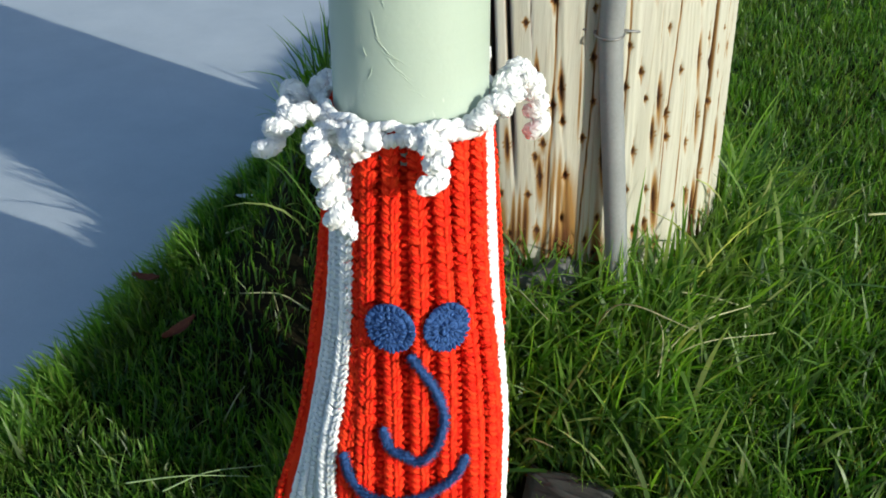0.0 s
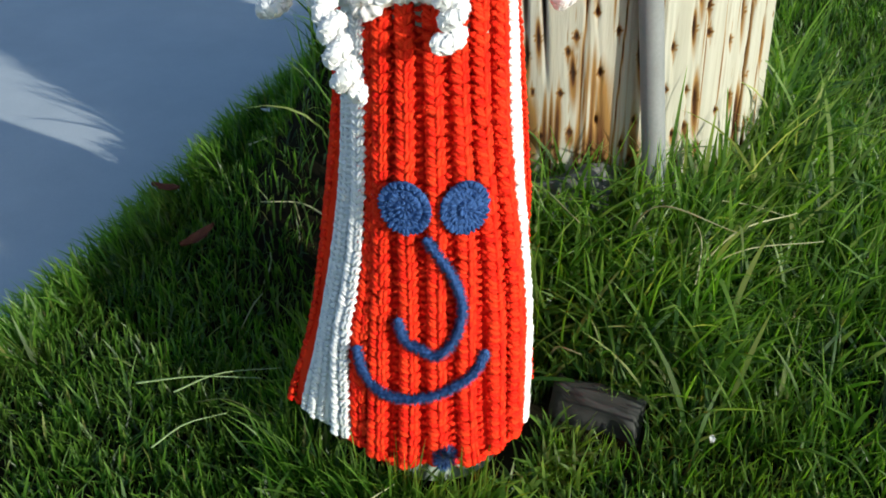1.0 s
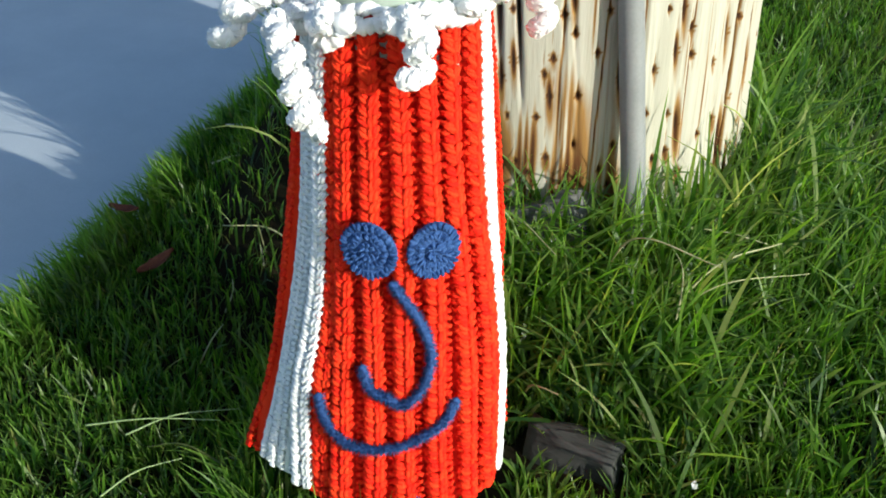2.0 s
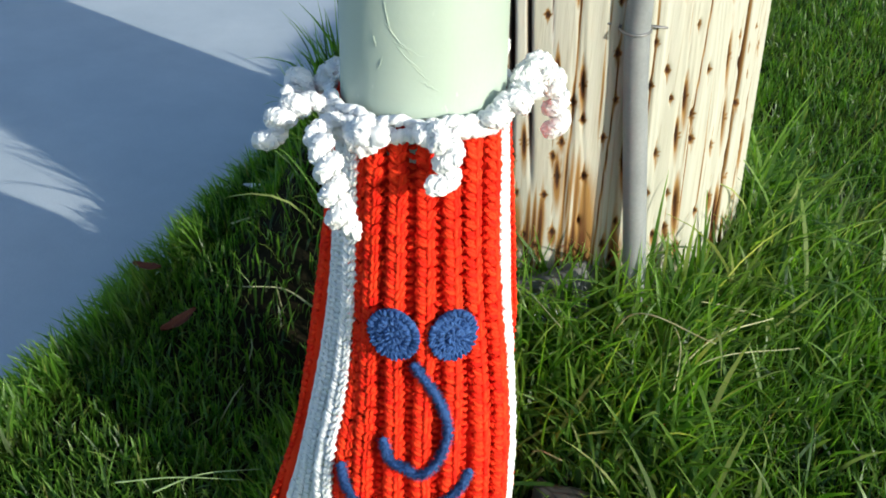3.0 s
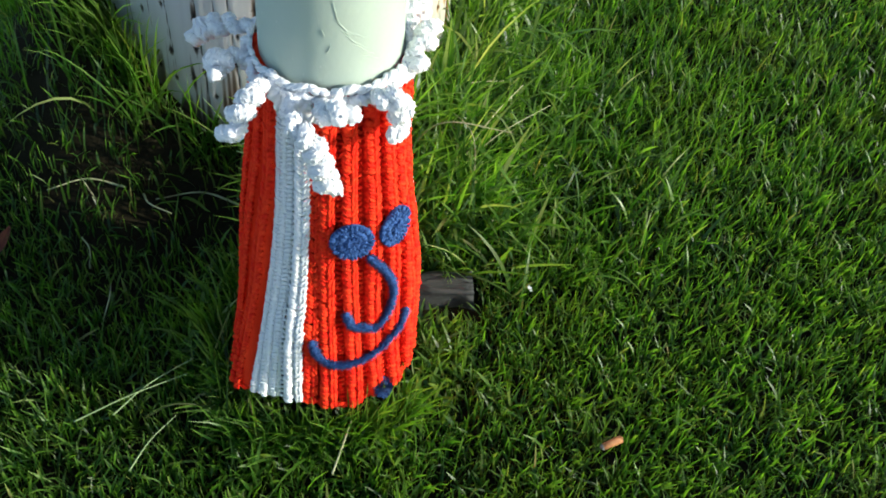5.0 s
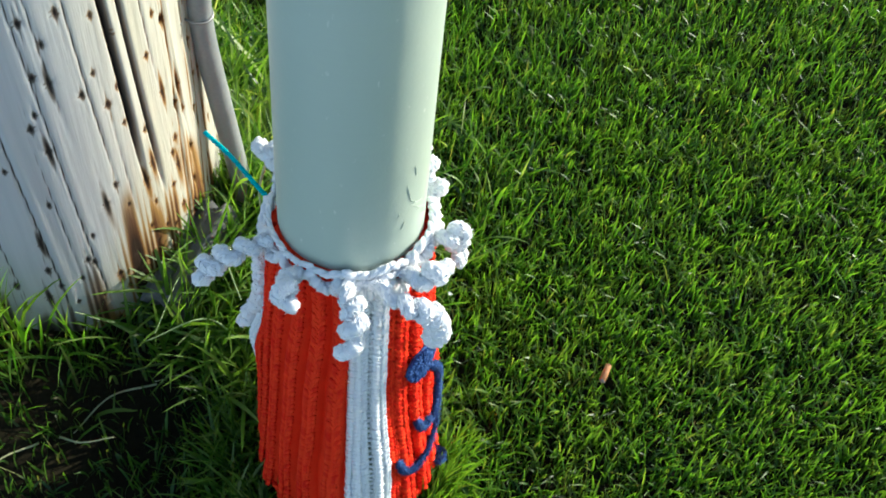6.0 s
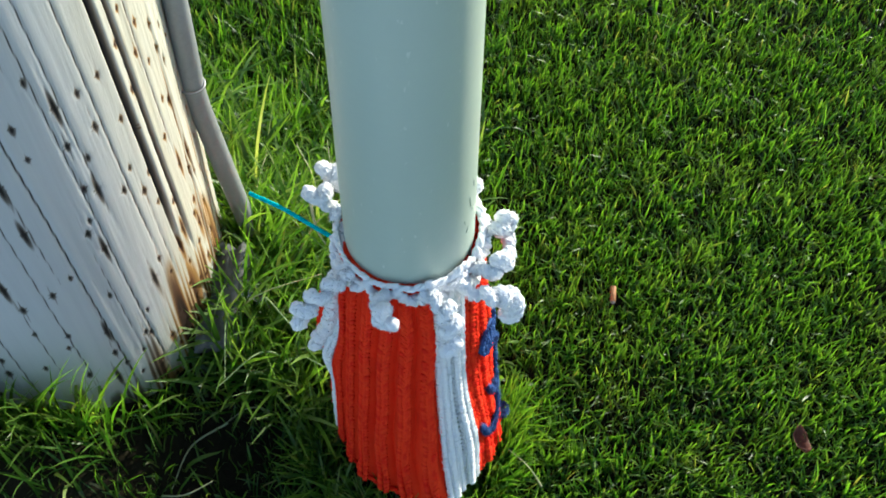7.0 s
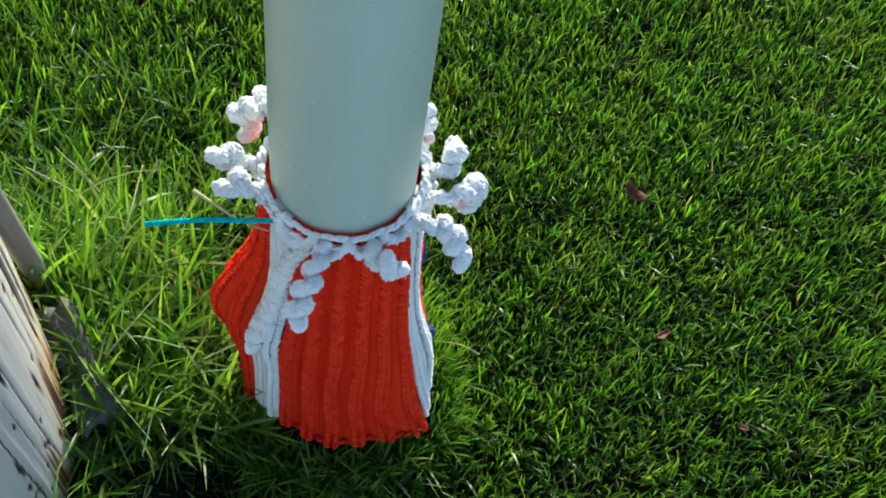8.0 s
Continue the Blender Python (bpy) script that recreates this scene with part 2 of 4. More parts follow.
def slab_mesh(name, corners, top, deep, mat):
    bm = bmesh.new()
    lo = [bm.verts.new((x, y, top - deep)) for x, y in corners]
    hi = [bm.verts.new((x, y, top)) for x, y in corners]
    bm.faces.new(hi)
    bm.faces.new(lo[::-1])
    for i in range(len(lo)):
        j = (i + 1) % len(lo)
        bm.faces.new((lo[i], lo[j], hi[j], hi[i]))
    bmesh.ops.recalc_face_normals(bm, faces=bm.faces)
    bmesh.ops.bevel(bm, geom=[e for e in bm.edges if all(v.co.z > top - 1e-5 for v in e.verts)], offset=0.006, segments=2, affect="EDGES")
    return bm_mesh(name, bm, mat, False)


def build_pavement():
    bed = part("pavement", slab_mesh("pavement", [(EDGE_0 - 4 * EDGE_SLOPE, -4), (EDGE_0 + 9 * EDGE_SLOPE, 9), (-3.9, 9), (-5.75, -4)], -0.044, 0.1, JOINT))
    tagged(bed, "pale grey concrete pavement in cast slabs beside the lawn", "pavement", kind="structure")
    along = Vector((EDGE_SLOPE, 1)).normalized()
    across = Vector((-along.y, along.x))
    origin = Vector((EDGE_0, 0)) + along * 1.785
    for i in range(-3, 3):
        for k in range(3):
            a, b, w0, w1 = i * 2.0 + 0.004, (i + 1) * 2.0 - 0.004, k * 1.5 + (0.004 if k else 0), (k + 1) * 1.5 - 0.004
            quad = [origin + along * s + across * w for s, w in ((a, w0), (b, w0), (b, w1), (a, w1))]
            part("slab", slab_mesh("slab", [tuple(q) for q in quad], -0.035, 0.06, CONCRETE), bed)


build_ground()
build_pavement()


# ---- the painted steel pole ----
def pole_radius(z):
    return 0.0588 - 0.0045 * max(0.0, z - 0.4) / 0.5 if z < 0.9 else 0.0543 - 0.004 * (z - 0.9)


def build_steel_pole():
    zs = np.concatenate([np.linspace(-0.05, 1.0, 140), np.linspace(1.06, 5.0, 24)])
    cols = 120
    verts = []
    for z in zs:
        for k in range(cols):
            a = 2 * math.pi * k / cols
            r = pole_radius(z) + 0.0004 * noise.noise(Vector((math.cos(a) * 2, math.sin(a) * 2, z * 9)))
            verts.append((r * math.cos(a), r * math.sin(a), z))
    thing = part("steel_pole", raw_mesh("steel_pole", verts, grid_faces(len(zs), cols, True) + [tuple((len(zs) - 1) * cols + k for k in range(cols))], PAINT))
    tagged(thing, "round steel pole with pale green gloss paint, wearing a crocheted cover", "pole")
    # wrinkled sags and runs in the thick paint
    rng = random.Random(5)
    runs = [(-103, 0.507, 0.022, 0.3), (-96, 0.493, 0.020, 0.9), (-88, 0.480, 0.018, 1.2), (-82, 0.472, 0.014, 1.3), (-108, 0.475, 0.008, -0.4), (-76, 0.463, 0.010, 1.6), (-98, 0.528, 0.014, 0.2), (-90, 0.487, 0.010, 2.2), (-112, 0.489, 0.007, 0.4)]
    for az, z, size, slant in runs:
        pts = []
        for s in np.linspace(-0.5, 0.5, 9):
            zz = z - s * size + rng.uniform(-0.0008, 0.0008)
            a = radians(az + degrees_of(s * size * slant, 0.058) + rng.uniform(-0.6, 0.6))
            r = pole_radius(zz) + 0.0002
            pts.append((r * math.cos(a), r * math.sin(a), zz))
        v, f = tube(smooth_path(pts, 18), [0.00005 + 0.00032 * math.sin(math.pi * i / 17) for i in range(18)], 6)
        part("paint_run", raw_mesh("paint_run", v, f, PAINT), thing)


def degrees_of(length, radius):
    return math.degrees(length / radius)


build_steel_pole()

# ---- the wooden utility pole ----
WOOD_X, WOOD_Y, WOOD_LX, WOOD_LY, WOOD_R, WOOD_TAPER = 0.0661, 0.5069, -0.0073, -0.0606, 0.236, 0.0293


def wood_axis(z):
    s = z - 0.2
    return WOOD_X + WOOD_LX * s, WOOD_Y + WOOD_LY * s


def wood_radius(z):
    return WOOD_R - WOOD_TAPER * (z - 0.2) * (1 if z < 1 else 0.25) - (0.035 if z >= 1 else 0)


def build_wood_pole():
    rng = random.Random(11)
    # incised marks in staggered columns, slanting with the grain
    pits = []
    for i in range(44):
        for j in range(17):
            az = -186 + i * 4.9 + rng.uniform(-2.2, 2.2)
            z = 0.05 + j * 0.052 + (0.026 if i % 2 else 0) + rng.uniform(-0.018, 0.018)
            deep = rng.random()
            if rng.random() < (0.72 if az > -104 else 0.62):
                pits.append((az, z, deep))
    cracks = []
    for az, z0, z1, w in ((-98, 0.25, 1.2, 1.3), (-93.5, 0.22, 1.2, 0.9), (-88, 0.34, 1.2, 0.4), (-106, 0.25, 1.1, 0.35), (-127, 0.05, 1.0, 0.7), (-31.5, 0.0, 1.2, 1.0), (-63, 0.2, 0.8, 0.5),
                          (-103, 0.2, 0.42, 0.3), (-113, 0.35, 0.9, 0.2), (-121.5, 0.15, 0.45, 0.2), (-131, 0.3, 0.75, 0.15), (-142, 0.15, 0.45, 0.15), (-117, 0.05, 0.8, 0.3), (-136, 0.1, 1.0, 0.25), (-150, 0.0, 0.9, 0.3), (-72, 0.0, 0.5, 0.45), (-48, 0.1, 0.7, 0.45), (-82, 0.05, 0.6, 0.45), (-22, 0.0, 0.9, 0.6), (-160, 0.1, 1.0, 0.3)):
        cracks.append((az, z0, z1, w))
    for _ in range(34):                       # fine drying checks on the sunny side
        low = rng.uniform(0.05, 0.6)
        cracks.append((rng.uniform(-84, -8), low, low + rng.uniform(0.08, 0.3), rng.uniform(0.06, 0.22)))
    azs = np.concatenate([np.arange(-190, 8.1, 0.36), np.arange(12, 166, 6.0)])
    zs = np.concatenate([np.arange(-0.02, 0.95, 0.0024), np.linspace(0.97, 6.0, 30)])
    A, Z = np.meshgrid(azs, zs)
    depth = np.zeros_like(A)
    stain = np.zeros_like(A)
    split = np.zeros_like(A)
    for az, z0, z1, w in cracks:
        loose = 1.0 if az > -85 else 0.35
        wander = loose * (0.45 * np.sin(Z * 9 + az) + 0.2 * np.sin(Z * 23 + az * 2))
        slant = -14.0 if az < -85 else 4.0
        d = (A - (az + slant * (Z - 0.4) + wander)) * math.radians(1) * WOOD_R
        fade = np.clip((Z - z0) / 0.1, 0, 1) * np.clip((z1 - Z) / 0.15, 0, 1)
        width = 0.0013 * w + 0.0007
        line = np.exp(-(d / width) ** 2) * fade
        depth -= (0.009 if w > 0.8 else 0.0022) * w * line
        thin = np.exp(-(d / (0.0030 * w if w > 0.8 else 0.0009)) ** 2) * fade
        stain = np.maximum(stain, min(1.15, 0.75 + 0.4 * w) * thin)
        if az < -85:
            split = np.maximum(split, thin)
        # the lifted splinter beside a split
        depth += (0.0022 if az > -85 else 0.0008) * w * np.exp(-((d - 0.006) / 0.004) ** 2) * fade
    for az, z, deep in pits:
        sel = (np.abs(A - az) < 5) & (np.abs(Z - z) < 0.07)
        d = (A[sel] - az - (-14.0) * (Z[sel] - z)) * math.radians(1) * WOOD_R
        h = Z[sel] - z
        small = 1.1 if az > -104 else 1.2
        long = (0.0042 + 0.003 * deep + (0.013 if deep > 0.8 else 0)) * small
        pit = np.exp(-(d / ((0.0017 + 0.0012 * deep) * (0.4 + 0.6 * small))) ** 2 - (h / long) ** 2)
        star = np.zeros_like(d)
        for way in (0.2 + deep, 1.25 + deep, 2.3 + deep):
            across = d * math.cos(way) + h * math.sin(way)
            reach = d * math.sin(way) - h * math.cos(way)
            star = np.maximum(star, np.exp(-(across / 0.0011) ** 2 - (reach / (0.0038 + 0.0026 * deep)) ** 2))
        check = np.exp(-(d / 0.0008) ** 2 - (h / (0.012 + 0.05 * deep * deep)) ** 2)
        halo = np.exp(-(d / 0.0055) ** 2 - ((h + 0.006) / (long * 2.0)) ** 2)
        depth[sel] -= (0.004 * pit + 0.0012 * check) if az > -84 else (0.0012 * star + 0.0004 * check)
        low = 1.0 + 1.0 * max(0.0, 0.28 - z) / 0.16
        stain[sel] = np.maximum(stain[sel], np.maximum(np.maximum(np.maximum(pit * 1.1, 1.05 * star), 0.55 * check * small), halo * (0.16 + 0.45 * deep * deep) * low * (0.3 if az < -112 else 0.45 if az < -84 and z > 0.3 else 1.0)))
    # rot and rust where the butt meets the wet grass
    foot = np.clip((0.33 - Z) / 0.17, 0, 1)
    lumps = np.array([[noise.noise(Vector((a * 0.16, z * 9, 3.0))) for a in azs[:: 4]] for z in zs[:: 4]])
    rows4, cols4 = np.arange(lumps.shape[0]) * 4, np.arange(lumps.shape[1]) * 4
    lumps = np.array([np.interp(np.arange(len(azs)), cols4, row) for row in lumps])
    lumps = np.array([np.interp(np.arange(len(zs)), rows4, col) for col in lumps.T]).T
    lumps = lumps + 0.25 * np.sin(A * 2.3 + 3 * np.sin(A * 0.7))
    facing = np.exp(-((A + 92) / 28) ** 2)
    stain = np.maximum(stain, foot * (0.52 + 1.3 * lumps) * (0.15 + 0.85 * facing))
    # black rot along the ground on the damp side
    rot = np.clip((0.150 + 0.09 * lumps - Z) / 0.07, 0, 1) * np.clip((-100 - A) / 15, 0, 1)
    stain = np.maximum(stain, 0.85 * rot)
    grey = np.clip((-91 - A - 14 * (Z - 0.3)) / 20, 0, 1) * 0.95 * np.clip((Z - 0.13) / 0.12 + (-108 - A) / 14, 0, 1)
    grey = np.maximum(np.where(A > 8, 0.6, grey), np.clip(split * 1.5, 0, 1))
    wob = np.array([[noise.noise(Vector((math.cos(math.radians(a)) * 2.2, math.sin(math.radians(a)) * 2.2, z * 0.8))) for a in azs[:: 6]] for z in zs[:: 6]])
    wob = np.kron(wob, np.ones((6, 6)))[: len(zs), : len(azs)]
    phase = A + 14 * (Z - 0.4) + 1.5 * np.sin(Z * 6 + A * 0.09)
    calm = 0.06 + 0.94 * np.clip((A + 90) / 22, 0, 1)
    depth += calm * 0.0005 * np.sin(phase * 0.83 + 2.1 * np.sin(phase * 0.31)) * np.sin(phase * 0.17 + Z * 3) + calm * 0.0005 * np.sin(phase * 2.9 + 3 * np.sin(phase * 0.7))
    R = np.array([wood_radius(z) for z in zs])[:, None] + depth
    cx = np.array([wood_axis(min(z, 1.0))[0] for z in zs])[:, None]
    cy = np.array([wood_axis(min(z, 1.0))[1] for z in zs])[:, None]
    V = np.stack([cx + R * np.cos(np.radians(A)), cy + R * np.sin(np.radians(A)), Z], -1).reshape(-1, 3)
    me = raw_mesh("utility_pole", V, list(grid_faces(len(zs), len(azs), True)) + [tuple((len(zs) - 1) * len(azs) + k for k in range(len(azs)))], WOOD)
    for key, val in (("stain", stain), ("grey", grey)):
        me.attributes.new(key, "FLOAT", "POINT").data.foreach_set("value", np.clip(val, 0, 1.2).astype(np.float32).ravel())
    tagged(part("utility_pole", me), "thick bleached wooden utility pole with dark incised marks and splits", "pole")


build_wood_pole()


# ---- conduit on the wooden pole ----
def build_conduit():
    thing = tagged(new("conduit"), "grey plastic cable conduit wired to the wooden pole", "conduit")
    pts = [(0.184, 0.262, 0.0), (0.180, 0.266, 0.12), (0.165, 0.270, 0.26), (0.152, 0.272, 0.38), (0.150, 0.268, 0.46), (0.156, 0.258, 0.75), (0.165, 0.245, 1.1)]
    v, f = tube(smooth_path(pts, 60), 0.0122, 16)
    part("pipe", raw_mesh("pipe", v, f, CONDUIT), thing)
    loop = [(0.148 + 0.0145 * math.cos(a), 0.272 + 0.0145 * math.sin(a), 0.405 + 0.002 * math.sin(a)) for a in np.linspace(radians(-215), radians(35), 24)]
    loop = [(0.122, 0.272, 0.408)] + loop + [(0.178, 0.285, 0.404)]
    v, f = tube(loop, 0.0014, 6)
    part("tie_wire", raw_mesh("tie_wire", v, f, WIRE), thing, "thin galvanised tie wire")


build_conduit()


# ---- the crocheted cover ----
PROFILE_Z = [-0.01, 0.04, 0.1, 0.16, 0.22, 0.28, 0.34, 0.40, 0.45]
PROFILE_R = [0.104, 0.099, 0.092, 0.086, 0.079, 0.0725, 0.067, 0.0635, 0.0605]
COVER_TOP = 0.4345


def near_angle(a, b):
    return (a - b + 180) % 360 - 180


def cover_radius(az, z):
    """The cover hugs the pole at the top, flares over the pole's foot, and sags loose at the back."""
    r = float(np.interp(z, PROFILE_Z, PROFILE_R))
    r += 0.030 * math.exp(-(near_angle(az, -152) / 20) ** 2) * math.exp(-(max(0.0, z - 0.04) / 0.085) ** 2)
    low = min(1.0, max(0.0, (0.24 - z) / 0.2))
    r -= 0.0028 * math.exp(-(near_angle(az, -2) / 34) ** 2)
    r -= 0.019 * low * (math.exp(-(near_angle(az, 4) / 36) ** 2) + math.exp(-(near_angle(az, 128) / 26) ** 2))
    r -= 0.010 * low * math.exp(-(near_angle(az, 34) / 18) ** 2)
    r += 0.031 * math.exp(-(near_angle(az, 70) / 22) ** 2 - ((z - 0.225) / 0.06) ** 2)
    r += 0.0060 * math.exp(-(near_angle(az, -128) / 16) ** 2 - ((z - 0.15) / 0.05) ** 2)
    r += 0.0030 * math.exp(-(near_angle(az, -146) / 16) ** 2) * min(1.0, max(0.0, (0.44 - z) / 0.08))
    r += 0.012 * math.exp(-(near_angle(az, 108) / 14) ** 2 - ((z - 0.232) / 0.04) ** 2)
    r += 0.0035 * math.sin(radians(az) * 3 + z * 17) * min(1, max(0.0, (0.40 - z) / 0.2))
    return r


def hem(az):
    """The height of the cover's lower edge: uneven in front, hitched up at the flared corner."""
    wave = 0.0025 * math.sin(radians(az) * 9 + 1.3) * math.exp(-(near_angle(az, -75) / 60) ** 4)
    return 0.045 + wave + 0.006 * math.exp(-(near_angle(az, -98) / 35) ** 2) + 0.021 * math.exp(-(near_angle(az, -150) / 28) ** 2) + 0.010 * math.exp(-(near_angle(az, 140) / 50) ** 4)


def on_cover(az, z, out=0.0):
    r = cover_radius(az, z) + out
    return np.array((r * math.cos(radians(az)), r * math.sin(radians(az)), z))


def strand(center, axis, normal, length, thick, plump=0.8, plies=3):
    """One loop of plied yarn: thin spindles twisted about each other."""
    side = np.cross(axis, normal)
    verts, faces, rings, sides = [], [], 6, 5
    for q in range(plies):
        o = len(verts)
        for i in range(rings):
            s = i / (rings - 1) * 2 - 1
            swell = math.sqrt(max(0.06, 1 - 0.9 * s * s))
            turn = 2 * math.pi * q / plies + 1.5 * s
            mid = center + axis * (s * length / 2) + (side * math.cos(turn) + normal * math.sin(turn) * plump) * (thick * 0.48 * swell) + normal * (0.3 * thick * (1 - s * s))
            w = thick * 0.56 * (0.35 + 0.65 * swell)
            for k in range(sides):
                a = 2 * math.pi * k / sides
                verts.append(mid + side * (math.cos(a) * w) + normal * (math.sin(a) * w))
            if i:
                b, c = o + (i - 1) * sides, o + i * sides
                faces += [(b + k, b + (k + 1) % sides, c + (k + 1) % sides, c + k) for k in range(sides)]
        faces += [tuple(o + k for k in range(sides))[::-1], tuple(o + (rings - 1) * sides + k for k in range(sides))]
    return verts, faces


def loose_fibres(a0, a1, count, out, rng, length=0.0035):
    """Stray fibres that stand off a knitted panel."""
    pieces = []
    for _ in range(count):
        az = rng.uniform(a0, a1)
        z = rng.uniform(hem(az), COVER_TOP)
        p = on_cover(az, z, out)
        n = np.array((math.cos(radians(az)), math.sin(radians(az)), 0.0))
        d = n * rng.uniform(0.1, 0.9) + np.array([rng.gauss(0, 0.7) for _ in range(3)])
        d /= np.linalg.norm(d)
        w = np.cross(d, n) * 0.00022
        m = p + d * length * 0.5 * rng.uniform(0.5, 1) + n * 0.0006
        e = m + (d + np.array([rng.gauss(0, 0.6) for _ in range(3)])) * length * 0.4
        pieces.append(([p - w, p + w, m + w, m - w, e], [(0, 1, 2, 3), (3, 2, 4)]))
    return joined(pieces)


def stitches(az_of, z0, z1, pitch, half, length, thick, tilt, out, rng, jitter=0.12):
    """A column of V stitches: two leaning loops a row, along az_of(z)."""
    pieces, z = [], max(z0, hem(az_of(z0)) + 0.003)
    while z < z1:
        az = az_of(z)
        r = cover_radius(az, z)
        for sgn in (-1, 1):
            a = az + sgn * math.degrees(half / 0.072) * rng.uniform(0.9, 1.1)
            zz = z + rng.uniform(-1, 1) * pitch * jitter
            p = on_cover(a, zz, (out(zz) if callable(out) else out) + rng.uniform(-1, 1) * thick * jitter)
            nrm = np.array((math.cos(radians(a)), math.sin(radians(a)), 0.12))
            nrm /= np.linalg.norm(nrm)
            tang = np.array((-math.sin(radians(a)), math.cos(radians(a)), 0.0))
            up = np.cross(nrm, tang)
            t = radians(tilt + rng.uniform(-11, 11)) * sgn
            axis = up * math.cos(t) + tang * math.sin(t)
            pieces.append(strand(p, axis, nrm, length * rng.uniform(0.92, 1.1), thick * (r / 0.072) ** 0.7 * rng.uniform(0.92, 1.1)))
        z += pitch * rng.uniform(0.95, 1.05)
    return joined(pieces)


def bars(az_of, z0, z1, pitch, length, thick, out, rng):
    """Small crosswise loops in the furrow between two ribs."""
    pieces, z = [], max(z0, hem(az_of(z0)) + 0.003)
    while z < z1:
        az = az_of(z)
        p = on_cover(az, z, out)
        nrm = np.array((math.cos(radians(az)), math.sin(radians(az)), 0.0))
        tang = np.array((-nrm[1], nrm[0], 0.0))
        axis = tang * math.cos(0.35) + np.array((0, 0, 1.0)) * math.sin(0.35) * rng.choice((-1, 1))
        pieces.append(strand(p, axis, nrm, length * rng.uniform(0.85, 1.15), thick * rng.uniform(0.9, 1.1)))
        z += pitch * rng.uniform(0.9, 1.1)
    return joined(pieces)


def backing(name, a0, a1, mat, parent, wave, out=-0.001, label=""):
    """The knitted web of a panel, 3 mm thick, gently furrowed along its ribs."""
    n, zs = max(12, int((a1 - a0) * 2.2)), np.linspace(0.0, 1.0, 110)
    azs = np.linspace(a0, a1, n)
    outer = [on_cover(a, hem(a) + s * (COVER_TOP - hem(a)), out + wave(a, s)) for s in zs for a in azs]
    inner = [on_cover(a, hem(a) + s * (COVER_TOP - hem(a)), out - 0.0035) for s in zs for a in azs]
    faces = grid_faces(len(zs), n)
    o, m = len(outer), len(zs)
    faces += [tuple(i + o for i in q[::-1]) for q in grid_faces(m, n)]
    for r in range(m - 1):
        faces.append((r * n, (r + 1) * n, o + (r + 1) * n, o + r * n))
        faces.append((o + r * n + n - 1, o + (r + 1) * n + n - 1, (r + 1) * n + n - 1, r * n + n - 1))
    for c in range(n - 1):
        t = (m - 1) * n
        faces.append((t + c, t + c + 1, o + t + c + 1, o + t + c))
        faces.append((o + c, o + c + 1, c + 1, c))
    return part(name, raw_mesh(name, outer + inner, faces, mat), parent, label)


cover = tagged(new("pole_cover"), "crocheted red and white pole cover with blue trimmings and white curls", "yarn cover")


def hem_edge(a0, a1, panel, rng):
    """The cast-off edge along the hem of a panel."""
    pieces, a = [], a0
    while a < a1:
        p = on_cover(a, hem(a) + 0.002 + rng.uniform(-0.0012, 0.0012), 0.0012 + rng.uniform(-0.0006, 0.0006))
        nrm = np.array((math.cos(radians(a)), math.sin(radians(a)), 0.0))
        axis = np.array((-nrm[1], nrm[0], rng.uniform(-0.4, 0.4)))
        pieces.append(strand(p, axis / np.linalg.norm(axis), nrm, 0.0120 * rng.uniform(0.85, 1.15), 0.0031))
        a += 4.2
    v, f = joined(pieces)
    tagged(part("hem_edge", raw_mesh("hem_edge", v, f, RED), panel), kind="stuff")


def build_front():
    rng = random.Random(21)
    a0, a1, count, step = -123.0, -22.0, 6, 15.4
    panel = backing("front_panel", a0, a1, RED_FURROW_SHADE, cover, lambda a, z: min(1.0, 0.2 + 9 * z) * 0.0042 * math.cos((a + 108) / step * 2 * math.pi) - 0.0016)
    for i in range(count):
        mid = -108 + i * step
        wob = rng.uniform(0, 6)
        az = lambda z, m=mid, w=wob: m + 0.9 * math.sin(z * 14 + w)
        v, f = joined([stitches(az, 0.010, COVER_TOP - 0.006, 0.0074, 0.0025, 0.0102, 0.0036, 36, 0.0034, rng, 0.16), stitches(az, 0.013, COVER_TOP - 0.008, 0.0074, 0.0042, 0.0068, 0.0028, 62, 0.0010, rng, 0.2)])
        tagged(part("rib", raw_mesh("rib", v, f, RED), panel), kind="stuff")
        v, f = bars(lambda z, m=mid + step / 2: m + 0.9 * math.sin(z * 14 + wob), 0.006, COVER_TOP - 0.008, 0.0066, 0.0066, 0.0021, -0.0022, rng)
        tagged(part("furrow", raw_mesh("furrow", v, f, RED), panel), kind="stuff")
    for edge in (-117.5, -24.5):
        v, f = stitches(lambda z, m=edge: m, 0.004, COVER_TOP - 0.006, 0.0085, 0.0022, 0.011, 0.0032, 25, 0.0008, rng, 0.15)
        tagged(part("furrow", raw_mesh("furrow", v, f, RED), panel), kind="stuff")
    hem_edge(a0, a1, panel, rng)
    v, f = loose_fibres(a0, a1, 2600, 0.0055, rng)
    tagged(part("loose_fibre", raw_mesh("loose_fibre", v, f, RED), panel), kind="stuff")


